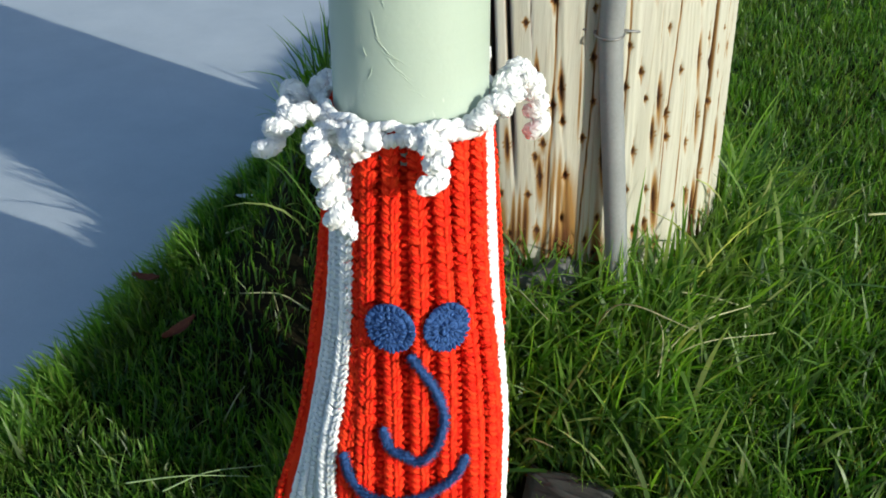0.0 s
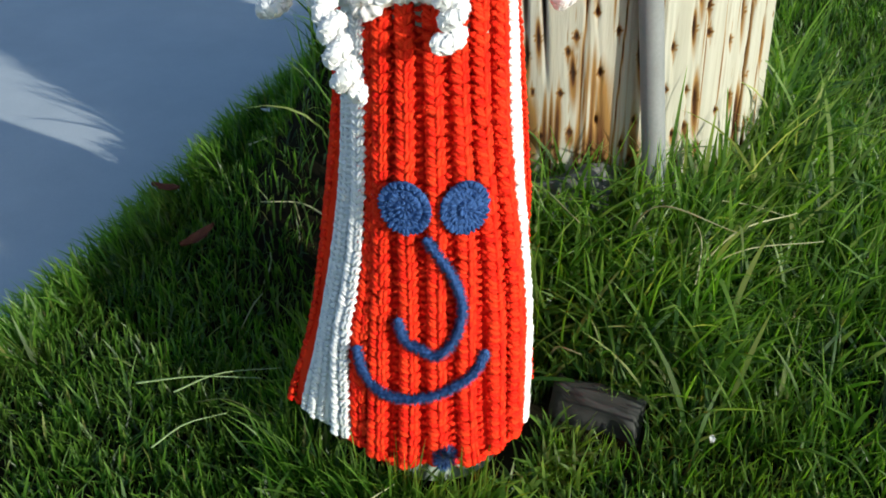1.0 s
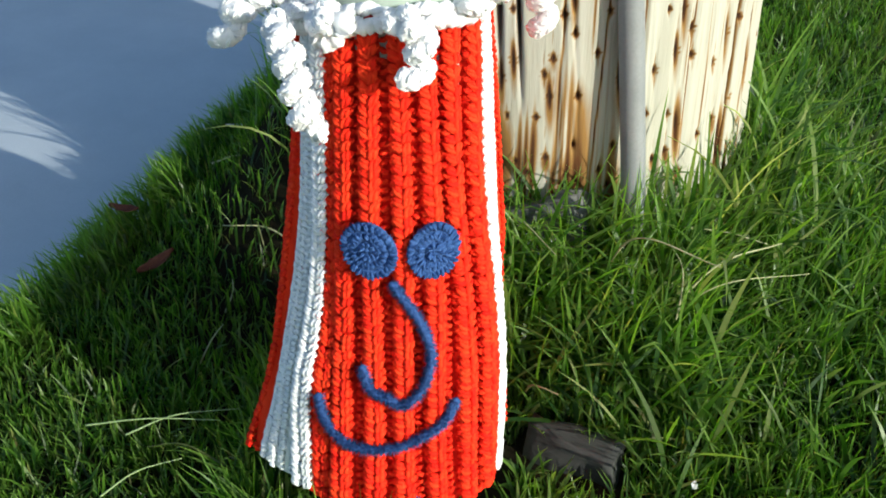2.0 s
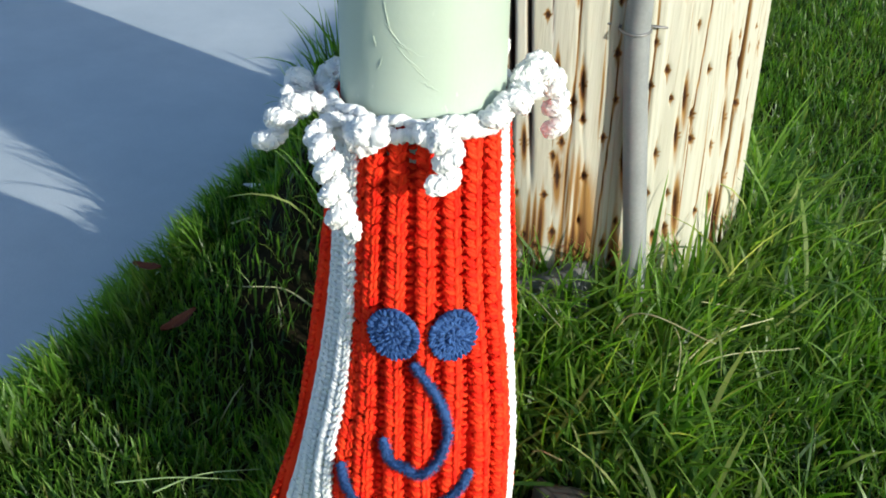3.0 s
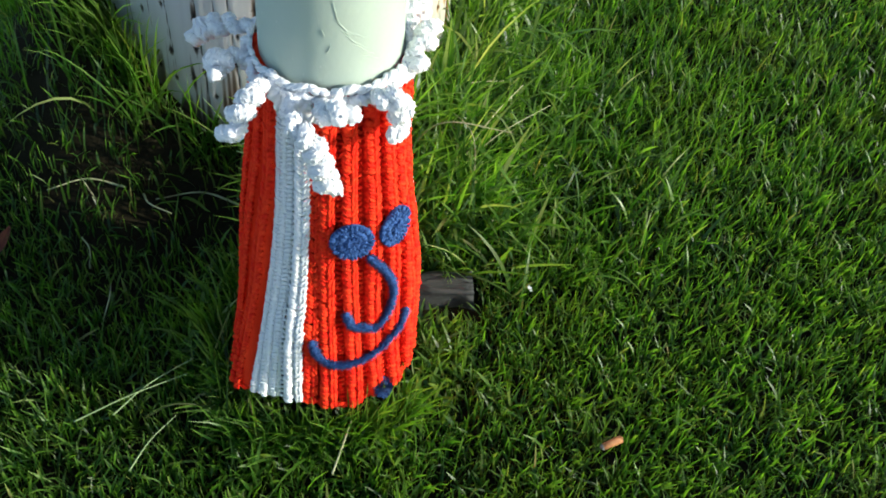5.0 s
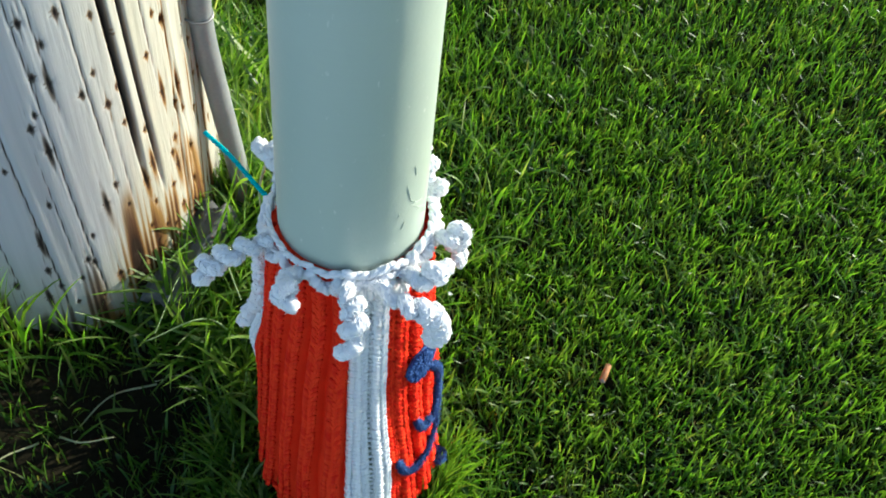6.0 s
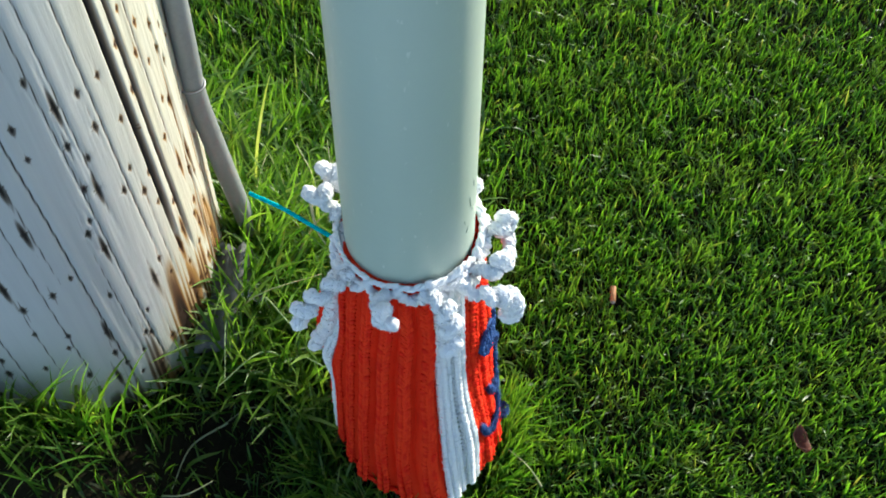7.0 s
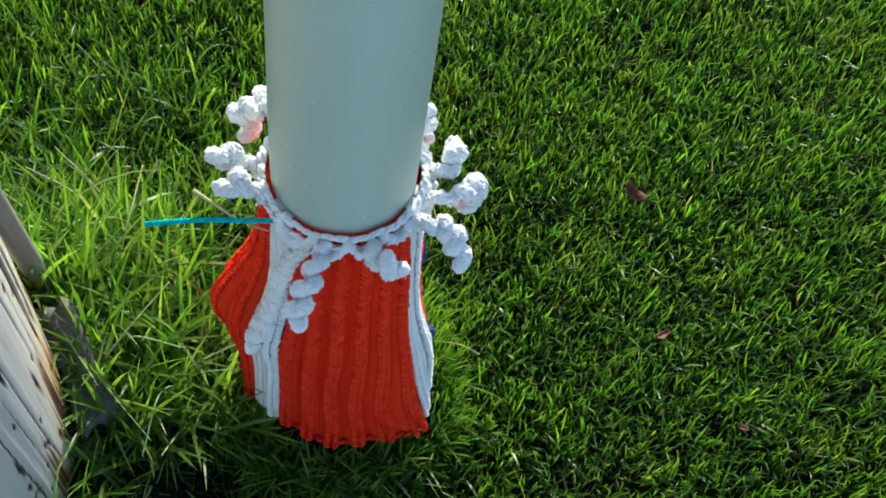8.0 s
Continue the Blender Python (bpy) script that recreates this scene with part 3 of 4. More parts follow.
def build_side(name, a0, a1, count, seed):
    """A panel of soft round ribs with narrow furrows between them."""
    rng = random.Random(seed)
    step = (a1 - a0) / count

    def fold(a, s):
        u = (a - a0) / step + 0.10 * math.sin(s * 6 + seed) + 0.05 * math.sin(s * 17 + (a - a0) * 0.05)
        deep = (0.0055 + 0.0105 * math.sqrt(1.001 - s)) * min(1.0, 0.3 + 6 * s)
        return deep * (abs(math.sin(math.pi * u)) ** 0.9 - 0.4)

    panel = backing(name, a0, a1, RED, cover, fold)
    for i in range(count):
        mid = a0 + (i + 0.5) * step
        az = lambda z, m=mid: m - step * (0.10 * math.sin((z - 0.03) / 0.41 * 6 + seed) + 0.05 * math.sin((z - 0.03) / 0.41 * 17 + (m - a0) * 0.05))
        v, f = stitches(az, 0.010, COVER_TOP - 0.006, 0.0066, 0.0029, 0.0098, 0.0025, 36, lambda z: 0.6 * (0.0055 + 0.0105 * math.sqrt(max(0.0, 1.001 - (z - 0.055) / 0.385))) - 0.0026, rng, 0.14)
        tagged(part("rib", raw_mesh("rib", v, f, RED), panel), kind="stuff")
    hem_edge(a0, a1, panel, rng)
    v, f = loose_fibres(a0, a1, 1500, 0.0025, rng)
    tagged(part("loose_fibre", raw_mesh("loose_fibre", v, f, RED), panel), kind="stuff")


def build_strip(name, a0, a1, seed, flip=False):
    """Two white bands with an open ladder between them: a flat one, and a plump braid that stands proud."""
    rng = random.Random(seed)
    if flip:
        a0, a1 = a1, a0
    wide = a1 - a0
    slit = a0 + 0.56 * wide
    strip = backing(name, *sorted((a0, slit - 0.045 * wide)), WHITE, cover, lambda a, s: 0.0, -0.0006, "white crocheted border strip in two bands")
    backing("band", *sorted((slit + 0.045 * wide, a1)), WHITE, strip, lambda a, s: 0.0, 0.0002)
    for share, pitch, half, length, thick, tilt, out in ((0.12, 0.0050, 0.0024, 0.0074, 0.0020, 60, 0.0002), (0.34, 0.0050, 0.0024, 0.0074, 0.0020, 60, 0.0002), (0.85, 0.0066, 0.0030, 0.0108, 0.0034, 44, 0.0028)):
        az = lambda z, m=a0 + share * wide: m + 0.5 * math.sin(z * 12 + seed)
        v, f = stitches(az, 0.008, COVER_TOP - 0.004, pitch, half, length, thick, tilt, out, rng, 0.12)
        tagged(part("braid", raw_mesh("braid", v, f, WHITE), strip), kind="stuff")
    v, f = bars(lambda z: slit, 0.008, COVER_TOP - 0.006, 0.0070, 0.0066, 0.0018, -0.0008, rng)
    tagged(part("braid", raw_mesh("braid", v, f, WHITE), strip), kind="stuff")


build_front()
build_strip("border_strip", -146.5, -122.5, 3)
build_side("side_panel", 117, 213.5, 6, 31)
build_strip("border_strip", 96, 117, 4)
build_side("back_panel", 14, 96, 5, 41)
build_strip("border_strip", -21.5, 13.5, 5, True)


def fuzz(path, radius, count, length, rng):
    """Short fibres standing off a fluffy cord."""
    pieces, n = [], len(path)
    for _ in range(count):
        i = rng.randrange(1, n - 1)
        p, t = path[i], path[i + 1] - path[i - 1]
        d = np.array([rng.gauss(0, 1) for _ in range(3)])
        t = t / np.linalg.norm(t)
        d = d - t * (d @ t) + t * rng.gauss(0, 0.25)
        d /= np.linalg.norm(d)
        q = p + d * radius * 0.7
        side = np.cross(d, t) * 0.00055
        e = q + d * (length * rng.uniform(0.5, 1.0) + radius * 0.35)
        pieces.append(([q - side, q + side, e, q + t * 0.0005], [(0, 1, 2), (1, 3, 2), (3, 0, 2)]))
    return joined(pieces)


def build_disc(az0, z0, rad_u, rad_v, slant, seed):
    """A flat spiral of fluffy blue yarn."""
    rng = random.Random(seed)
    turns, pts = 4.3, []
    for s in np.linspace(0.02, 1.18, 270):
        a = s * turns * 2 * math.pi + seed
        s = min(s, 0.98)
        u, v = rad_u * s * math.cos(a), rad_v * s * math.sin(a)
        u, v = u * math.cos(slant) - v * math.sin(slant), u * math.sin(slant) + v * math.cos(slant)
        pts.append(on_cover(az0 + math.degrees(u / cover_radius(az0, z0)), z0 + v, 0.0083 + 0.0006 * math.sin(a * 3)))
    pts = np.array(pts)
    body = tube(pts, 0.0024, 7, 0.0008, 500)
    hair = fuzz(pts, 0.0024, 900, 0.0024, rng)
    # loops of the outermost round
    nubs = []
    c = on_cover(az0, z0, 0.0078)
    nrm = np.array((math.cos(radians(az0)), math.sin(radians(az0)), 0))
    for share, count in ((0.22, 9), (0.60, 22), (0.97, 36)):
        for k in range(count):
            a = 2 * math.pi * (k + rng.uniform(-0.25, 0.25)) / count
            u, v = rad_u * share * math.cos(a), rad_v * share * math.sin(a)
            u, v = u * math.cos(slant) - v * math.sin(slant), u * math.sin(slant) + v * math.cos(slant)
            p = on_cover(az0 + math.degrees(u / cover_radius(az0, z0)), z0 + v, 0.0102 + rng.uniform(-0.0006, 0.0006) - 0.0016 * (share > 1))
            d = (p - c) / np.linalg.norm(p - c)
            twist = np.cross(d, nrm) * rng.uniform(-0.5, 0.5)
            nubs.append(strand(p, (d + twist) / np.linalg.norm(d + twist), nrm, 0.0060 * rng.uniform(0.85, 1.15), 0.0016))
    v, f = joined([body, hair] + nubs)
    part("disc", raw_mesh("disc", v, f, BLUE), cover, "round blue crocheted disc, coiled from the centre")


def build_cord(pts, radius, seed, label):
    rng = random.Random(seed)
    path = np.array([on_cover(a, z, 0.0088) for a, z in smooth_path(pts, 110)])
    v, f = joined([tube(path, radius * 0.8, 8, 0.0012, 500), fuzz(path, radius, 2600, 0.0034, rng)])
    part("trim_cord", raw_mesh("trim_cord", v, f, BLUE), cover, label)


build_disc(-93.0, 0.2810, 0.0158, 0.0184, 0.15, 1)
build_disc(-62.2, 0.2815, 0.0146, 0.0180, -0.2, 2)
build_cord([(-82.3, 0.258), (-75.1, 0.242), (-67.7, 0.22), (-65.0, 0.196), (-69.0, 0.172), (-77.1, 0.157), (-85.1, 0.162), (-93.5, 0.170), (-97.0, 0.187)], 0.0032, 7, "fluffy blue cord bent into a hook")
build_cord([(-116.5, 0.157), (-112.8, 0.136), (-104.9, 0.121), (-95.3, 0.117), (-82.9, 0.119), (-70.7, 0.126), (-60.4, 0.137), (-53.6, 0.156)], 0.0032, 8, "fluffy blue cord bent into a shallow bow")


def build_tuft():
    rng = random.Random(77)
    c = on_cover(-75.2, 0.062, 0.008)
    pieces = []
    for _ in range(800):
        d = np.array([rng.gauss(0, 1) for _ in range(3)])
        d /= np.linalg.norm(d)
        side = np.cross(d, (0.3, 0.5, 0.8)) * 0.0009
        e = c + d * rng.uniform(0.009, 0.0125)
        pieces.append(([c - side, c + side, e + side * 0.5, e - side * 0.5], [(0, 1, 2, 3)]))
    v, f = joined(pieces)
    part("tuft", raw_mesh("tuft", v, f, BLUE), cover, "small blue yarn tuft at the hem")


build_tuft()


def build_collar():
    """A chunky crocheted ring with scallops below it."""
    rng = random.Random(9)
    pieces = []
    for row, (z, out, thick) in enumerate(((0.439, 0.0030, 0.0044), (0.431, 0.0045, 0.0044))):
        n = 46
        for k in range(n):
            az = 360 * k / n + row * 4
            shy = math.exp(-(near_angle(az, 150) / 60) ** 4)
            p = on_cover(az, z + 0.0015 * math.sin(k * 1.7) - 0.0025 * shy - 0.003 * row * shy, out)
            nrm = np.array((math.cos(radians(az)), math.sin(radians(az)), 0.2))
            tang = np.array((-math.sin(radians(az)), math.cos(radians(az)), 0))
            axis = tang * 0.9 + np.array((0, 0, 1)) * rng.uniform(-0.45, 0.45)
            axis /= np.linalg.norm(axis)
            pieces.append(strand(p, axis, nrm, 0.0135 * rng.uniform(0.85, 1.15), thick * (1 - 0.3 * shy) * rng.uniform(0.85, 1.15)))
    v, f = joined(pieces)
    ring = part("collar", raw_mesh("collar", v, f, WHITE), cover, "chunky white crocheted collar")
    tagged(ring, kind="stuff")
    return ring


collar = build_collar()


def build_curl(points, seed, coil=0.0041, thick=0.0061, turns=None):
    """A corkscrew of thick white yarn that springs from the collar along a path."""
    rng = random.Random(seed)
    n = 240
    core = smooth_path(points, n)
    tan = np.gradient(core, axis=0)
    tan /= np.linalg.norm(tan, axis=1)[:, None]
    length = np.linalg.norm(np.diff(core, axis=0), axis=1).sum()
    turns = turns or length / 0.0165
    u = np.cross(tan[0], (0.3, 0.2, 1.0))
    pts, ph = [], rng.uniform(0, 6)
    for i in range(n):
        u = u - tan[i] * (u @ tan[i])
        u /= np.linalg.norm(u)
        w = np.cross(tan[i], u)
        s = i / (n - 1)
        a = ph + turns * 2 * math.pi * s
        c = coil * min(1.15, 0.25 + 2.0 * s)
        pts.append(core[i] + (u * math.cos(a) + w * math.sin(a)) * c)
    pts = np.array(pts)
    rad = [thick * (0.70 + 0.34 * i / n) * (1 + 0.10 * math.sin(i / n * turns * 4 * math.pi + ph)) for i in range(n)]
    v, f = tube(pts, rad, 14, 0.0014, 220)
    pieces = [([p + 0.0010 * np.array(noise.noise_vector(Vector(p) * 330)) for p in v], f)]
    # the loops of yarn wound round the cord
    along = np.concatenate([[0], np.cumsum(np.linalg.norm(np.diff(pts, axis=0), axis=1))])
    run = np.gradient(pts, axis=0)
    run /= np.linalg.norm(run, axis=1)[:, None]
    s = 0.002
    while s < along[-1]:
        i = min(n - 1, int(np.searchsorted(along, s)))
        for k in range(5):
            turn = 2 * math.pi * (k + rng.uniform(-0.2, 0.2)) / 5 + s * 260
            e1 = np.cross(run[i], (0.31, 0.22, 0.93))
            e1 /= np.linalg.norm(e1)
            out = e1 * math.cos(turn) + np.cross(run[i], e1) * math.sin(turn)
            across = np.cross(out, run[i])
            lean = rng.uniform(0.45, 1.0) * rng.choice((-1, 1))
            axis = run[i] * math.cos(lean) + across * math.sin(lean)
            pieces.append(strand(pts[i] + out * rad[i] * 0.86, axis, out, 0.0072 * rng.uniform(0.8, 1.2), 0.0019 * rng.uniform(0.85, 1.2), 0.8, 2))
        s += 0.0042
    v, f = joined(pieces + [fuzz(pts, thick, 700, 0.0013, rng)])
    part("curl", raw_mesh("curl", v, f, WHITE), cover, "springy white crocheted curl")


def root(az, z=0.432, out=0.006):
    return tuple(on_cover(az, z, out))


build_curl([root(-134), (-0.053, -0.082, 0.434), (-0.043, -0.098, 0.424), (-0.037, -0.104, 0.402), (-0.031, -0.101, 0.374)], 1)
build_curl([root(-156), (-0.074, -0.048, 0.438), (-0.086, -0.058, 0.432), (-0.098, -0.060, 0.410)], 2)
build_curl([root(-112), (-0.028, -0.080, 0.436), (-0.019, -0.089, 0.443), (-0.013, -0.094, 0.438)], 13, 0.0034, 0.0064)
build_curl([root(-78), (0.018, -0.082, 0.441), (0.029, -0.083, 0.438), (0.033, -0.081, 0.422), (0.027, -0.083, 0.405)], 3)
build_curl([root(-10), (0.068, 0.008, 0.446), (0.083, 0.030, 0.447), (0.091, 0.044, 0.422), (0.093, 0.050, 0.390)], 5)
build_curl([root(18), (0.070, 0.040, 0.444), (0.078, 0.054, 0.442), (0.080, 0.062, 0.434)], 6)
build_curl([root(-36), (0.057, -0.046, 0.440), (0.068, -0.030, 0.446), (0.078, -0.016, 0.446)], 4)
build_curl([root(176), (-0.080, 0.006, 0.430), (-0.092, 0.000, 0.434), (-0.100, -0.006, 0.428)], 8)
build_curl([root(146), (-0.072, 0.052, 0.428), (-0.086, 0.068, 0.416), (-0.097, 0.080, 0.402)], 9)
build_curl([root(92), (0.006, 0.074, 0.440), (0.012, 0.086, 0.446), (0.010, 0.094, 0.440)], 10)
build_curl([root(66), (0.032, 0.074, 0.440), (0.040, 0.086, 0.448), (0.038, 0.092, 0.436)], 11)
build_curl([root(136, 0.425), tuple(on_cover(124, 0.395, 0.009)), tuple(on_cover(116, 0.35, 0.010)), tuple(on_cover(110, 0.29, 0.011)), tuple(on_cover(106, 0.236, 0.012))], 12, 0.0028, 0.0060)



def build_scallop(a0, a1, dip, thick, seed):
    """A drooping loop of the collar."""
    rng = random.Random(seed)
    pts = [on_cover(a0 + (a1 - a0) * s, 0.434 - dip * math.sin(math.pi * s) + rng.uniform(-0.001, 0.001), 0.0055 + 0.003 * math.sin(math.pi * s)) for s in np.linspace(0, 1, 9)]
    v, f = tube(smooth_path(pts, 70), [thick * (0.85 + 0.15 * math.sin(i * 0.55)) for i in range(70)], 12, 0.0022, 260)
    v = [p + 0.0009 * np.array(noise.noise_vector(Vector(p) * 420)) for p in v]
    part("scallop", raw_mesh("scallop", v, f, WHITE), cover, "drooping white crocheted loop")


for seed, (a0, a1, dip, thick) in enumerate(((-150, -122, 0.013, 0.0062), (-128, -100, 0.016, 0.0066), (-104, -78, 0.003, 0.0050), (-80, -56, 0.004, 0.0050), (-56, -24, 0.002, 0.0048), (-176, -150, 0.010, 0.0046),
                                             (160, 184, 0.012, 0.0042), (138, 162, 0.014, 0.0044), (110, 140, 0.012, 0.0048))):
    build_scallop(a0, a1, dip, thick, seed)


# ---- cyan cord tied behind the cover ----
def build_tie():
    pts = [(-0.020, 0.062, 0.424), (-0.012, 0.085, 0.425), (0.002, 0.120, 0.424), (0.015, 0.158, 0.420)]
    pieces = []
    core = smooth_path(pts, 90)
    for k in range(3):
        path = []
        for i, p in enumerate(core):
            a = i * 0.55 + k * 2 * math.pi / 3
            path.append(p + np.array((math.cos(a) * 0.0011, 0, math.sin(a) * 0.0011)))
        pieces.append(tube(path, 0.0012, 6))
    v, f = joined(pieces)
    tagged(part("tie_cord", raw_mesh("tie_cord", v, f, CYAN)), "bright cyan twisted nylon cord end tied behind the cover", "cord")


build_tie()


# ---- loose things on the lawn ----
def build_offcut():
    bm = bmesh.new()
    bmesh.ops.create_cube(bm, size=1)
    bmesh.ops.subdivide_edges(bm, edges=bm.edges, cuts=7, use_grid_fill=True)
    for v in bm.verts:
        x, y, z = v.co
        v.co = Vector((x * 0.088, y * (0.028 + 0.012 * x), z * 0.044))
        v.co += Vector((0.5, 0.8, 0.7)) * 0.010 * noise.noise(v.co * 30) + Vector((0, 0, 0.003)) * noise.noise(v.co * 130)
    me = bm_mesh("timber_offcut", bm, STONE)
    ob = part("timber_offcut", me)
    ob.matrix_world = pose(0.144, 0.042, 0.004, -8, -3, -16)
    tagged(ob, "short grey weathered timber offcut sunk in the grass beside the cover", "timber")


build_offcut()


def build_foot_stone():
    bm = bmesh.new()
    bmesh.ops.create_cube(bm, size=1)
    bmesh.ops.subdivide_edges(bm, edges=bm.edges, cuts=5, use_grid_fill=True)
    for v in bm.verts:
        v.co = Vector((v.co.x * 0.13, v.co.y * 0.035, v.co.z * 0.11)) * (1 + 0.25 * noise.noise(v.co * 3))
        v.co += Vector((1, 1, 1)) * 0.004 * noise.noise(v.co * 60)
    ob = part("stone", bm_mesh("stone", bm, SLAB))
    ob.matrix_world = pose(0.080, 0.244, 0.078, -14, -16, 6)
    tagged(ob, "flat grey stone leaning on the foot of the wooden pole", "stone")


build_foot_stone()


def build_wrapper():
    rng = random.Random(3)
    n, verts = 15, []
    for i in range(n):
        for k in range(n):
            u, v = i / (n - 1) - 0.5, k / (n - 1) - 0.5
            p = Vector((u * 3.1, v * 3.1, 2.0))
            verts.append((u * 0.05 + 0.006 * noise.noise(p * 2), v * 0.045 + 0.006 * noise.noise(p * 2 + Vector((9, 0, 0))), 0.016 * noise.noise(p * 1.4 + Vector((0, 5, 0))) + 0.006 * noise.noise(p * 3.3)))
    lay("plastic_wrapper", raw_mesh("plastic_wrapper", verts, grid_faces(n, n), PLASTIC, False), pose(0.098, 0.236, 0.112, 38, 10, 12), "crumpled clear plastic wrapper at the wooden pole's foot", "plastic wrapper", 0.0003)


def build_butt():
    thing = tagged(new("cigarette_butt"), "smoked cigarette end with an orange cork tip on the grass", "cigarette butt")
    v, f = tube([(0.0098, 0, 0), (0.0104, 0, 0.0001), (0.0116, 0.0003, 0)], 0.0036, 12, 0.0008, 300)
    part("paper", raw_mesh("paper", v, f, ASH), thing, "charred grey paper end")
    v, f = tube([(0.0115, 0.0003, 0), (0.02, 0.0002, 0), (0.034, 0, 0)], 0.0040, 12, 0.0005, 260)
    part("filter", raw_mesh("filter", v, f, FILTER), thing, "orange cork-patterned filter")
    thing.matrix_world = pose(0.226, -0.216, 0.020, 0, -4, 6)


build_butt()


def leaf_mesh(name, length, width, curl, mat, seed):
    rows, cols, verts = 11, 5, []
    for i in range(rows):
        s = i / (rows - 1)
        w = width * math.sin(math.pi * (0.06 + 0.9 * s)) ** 0.8 * (1 + 0.25 * noise.noise(Vector((s * 6, seed, 0))))
        for k in range(cols):
            u = k / (cols - 1) * 2 - 1
            verts.append((s * length - length / 2, u * w / 2, curl * (u * u * 0.5 + (s - 0.5) ** 2 * 2) * width + 0.002 * noise.noise(Vector((s * 5, u * 3, seed)))))
    return raw_mesh(name, verts, grid_faces(rows, cols), mat)


def lay(name, me, m, label, category, thick=0.0004, group=""):
    ob = part(name, me)
    ob.matrix_world = m
    mod = ob.modifiers.new("thickness", "SOLIDIFY")
    mod.thickness = thick
    return tagged(ob, label, category, group)


build_wrapper()
lay("dry_leaf", leaf_mesh("dry_leaf", 0.046, 0.013, 1.1, LEAF, 1), pose(-0.332, 0.235, 0.024, 25, -14, 50), "curled reddish-brown dry leaf caught in the lawn", "leaf")
lay("dry_leaf", leaf_mesh("dry_leaf", 0.035, 0.014, 0.6, LEAF, 2), pose(-0.415, 0.33, 0.03, 5, 8, 10), "small brown dry leaf by the lawn's edge", "leaf")
lay("dry_leaf", leaf_mesh("dry_leaf", 0.015, 0.008, 0.5, LEAF, 3), pose(-0.243, -0.421, 0.024, 8, 0, 40), "small red leaf scrap in the lawn", "leaf")
lay("dry_leaf", leaf_mesh("dry_leaf", 0.032, 0.010, 0.7, LEAF, 4), pose(-0.104, -0.388, 0.026, 0, -25, 100), "narrow brown leaf standing in the lawn", "leaf")
lay("dry_leaf", leaf_mesh("dry_leaf", 0.035, 0.02, 0.9, LEAF, 5), pose(0.091, -0.466, 0.014, 6, 0, 20), "crumbled brown leaf in the lawn", "leaf")
lay("paper_scrap", leaf_mesh("paper_scrap", 0.026, 0.009, 0.4, PAPER, 6), pose(-0.351, 0.545, 0.045, 5, 4, 20), "narrow white paper scrap caught in the grass", "paper")
lay("paper_scrap", leaf_mesh("paper_scrap", 0.010, 0.006, 0.4, PAPER, 7), pose(0.245, 0.003, 0.022, 20, 4, 80), "tiny white paper scrap in the grass", "paper")


def build_stem(name, pts, thick, label, mat=STRAW, group="dry stems"):
    v, f = tube(smooth_path(pts, 30), [thick * (1 - 0.6 * i / 29) for i in range(30)], 6)
    tagged(part(name, raw_mesh(name, v, f, mat)), label, "grass stem", group)


# ---- grass ----
def blades(name, x, y, length, width, lean, curve, heading, mat, rng, base=0.0, label="", segs=4):
    """Tapering, bending blades as one mesh."""
    n = len(x)
    face = heading + rng.normal(0, 0.9, n) + math.pi / 2
    V = np.zeros((n, 2 * segs + 1, 3), np.float32)
    along = np.zeros((n, 2 * segs + 1), np.float32)
    floor_z = height(x, y)
    px, py, pz = x.copy(), y.copy(), floor_z + base
    ang = lean.copy()
    for i in range(segs + 1):
        s = i / segs
        w = width * (0.75 + 0.5 * s if s < 0.5 else 1.0 * (1 - ((s - 0.5) / 0.5) ** 1.6)) * 0.5
        if i < segs:
            V[:, 2 * i, 0], V[:, 2 * i, 1], V[:, 2 * i, 2] = px - w * np.cos(face), py - w * np.sin(face), pz
            V[:, 2 * i + 1, 0], V[:, 2 * i + 1, 1], V[:, 2 * i + 1, 2] = px + w * np.cos(face), py + w * np.sin(face), pz
            along[:, 2 * i] = along[:, 2 * i + 1] = s
        else:
            V[:, 2 * i, 0], V[:, 2 * i, 1], V[:, 2 * i, 2] = px, py, pz
            along[:, 2 * i] = 1
        step = length / segs
        px = px + np.sin(ang) * np.cos(heading) * step
        py = py + np.sin(ang) * np.sin(heading) * step
        pz = np.maximum(pz + np.cos(ang) * step, floor_z + 0.012)
        ang = ang + curve / segs
    k = 2 * segs + 1
    base_i = (np.arange(n) * k)[:, None]
    quads = np.concatenate([base_i + np.array([2 * i, 2 * i + 1, 2 * i + 3, 2 * i + 2]) for i in range(segs - 1)], 1).reshape(-1, 4)
    tris = base_i + np.array([2 * segs - 2, 2 * segs - 1, 2 * segs])
    loops = np.concatenate([quads.ravel(), tris.ravel()]).astype(np.int32)
    starts = np.concatenate([np.arange(len(quads)) * 4, len(quads) * 4 + np.arange(n) * 3]).astype(np.int32)
    me = bpy.data.meshes.new(name)
    me.vertices.add(n * k)
    me.vertices.foreach_set("co", V.ravel())
    me.loops.add(len(loops))
    me.loops.foreach_set("vertex_index", loops)
    me.polygons.add(len(starts))
    me.polygons.foreach_set("loop_start", starts)
    me.update(calc_edges=True)
    me.polygons.foreach_set("use_smooth", np.ones(len(starts), bool))
    me.attributes.new("along", "FLOAT", "POINT").data.foreach_set("value", along.ravel())
    me.materials.append(mat)
    me.validate()
    return tagged(part(name, me), label, "grass", kind="stuff")


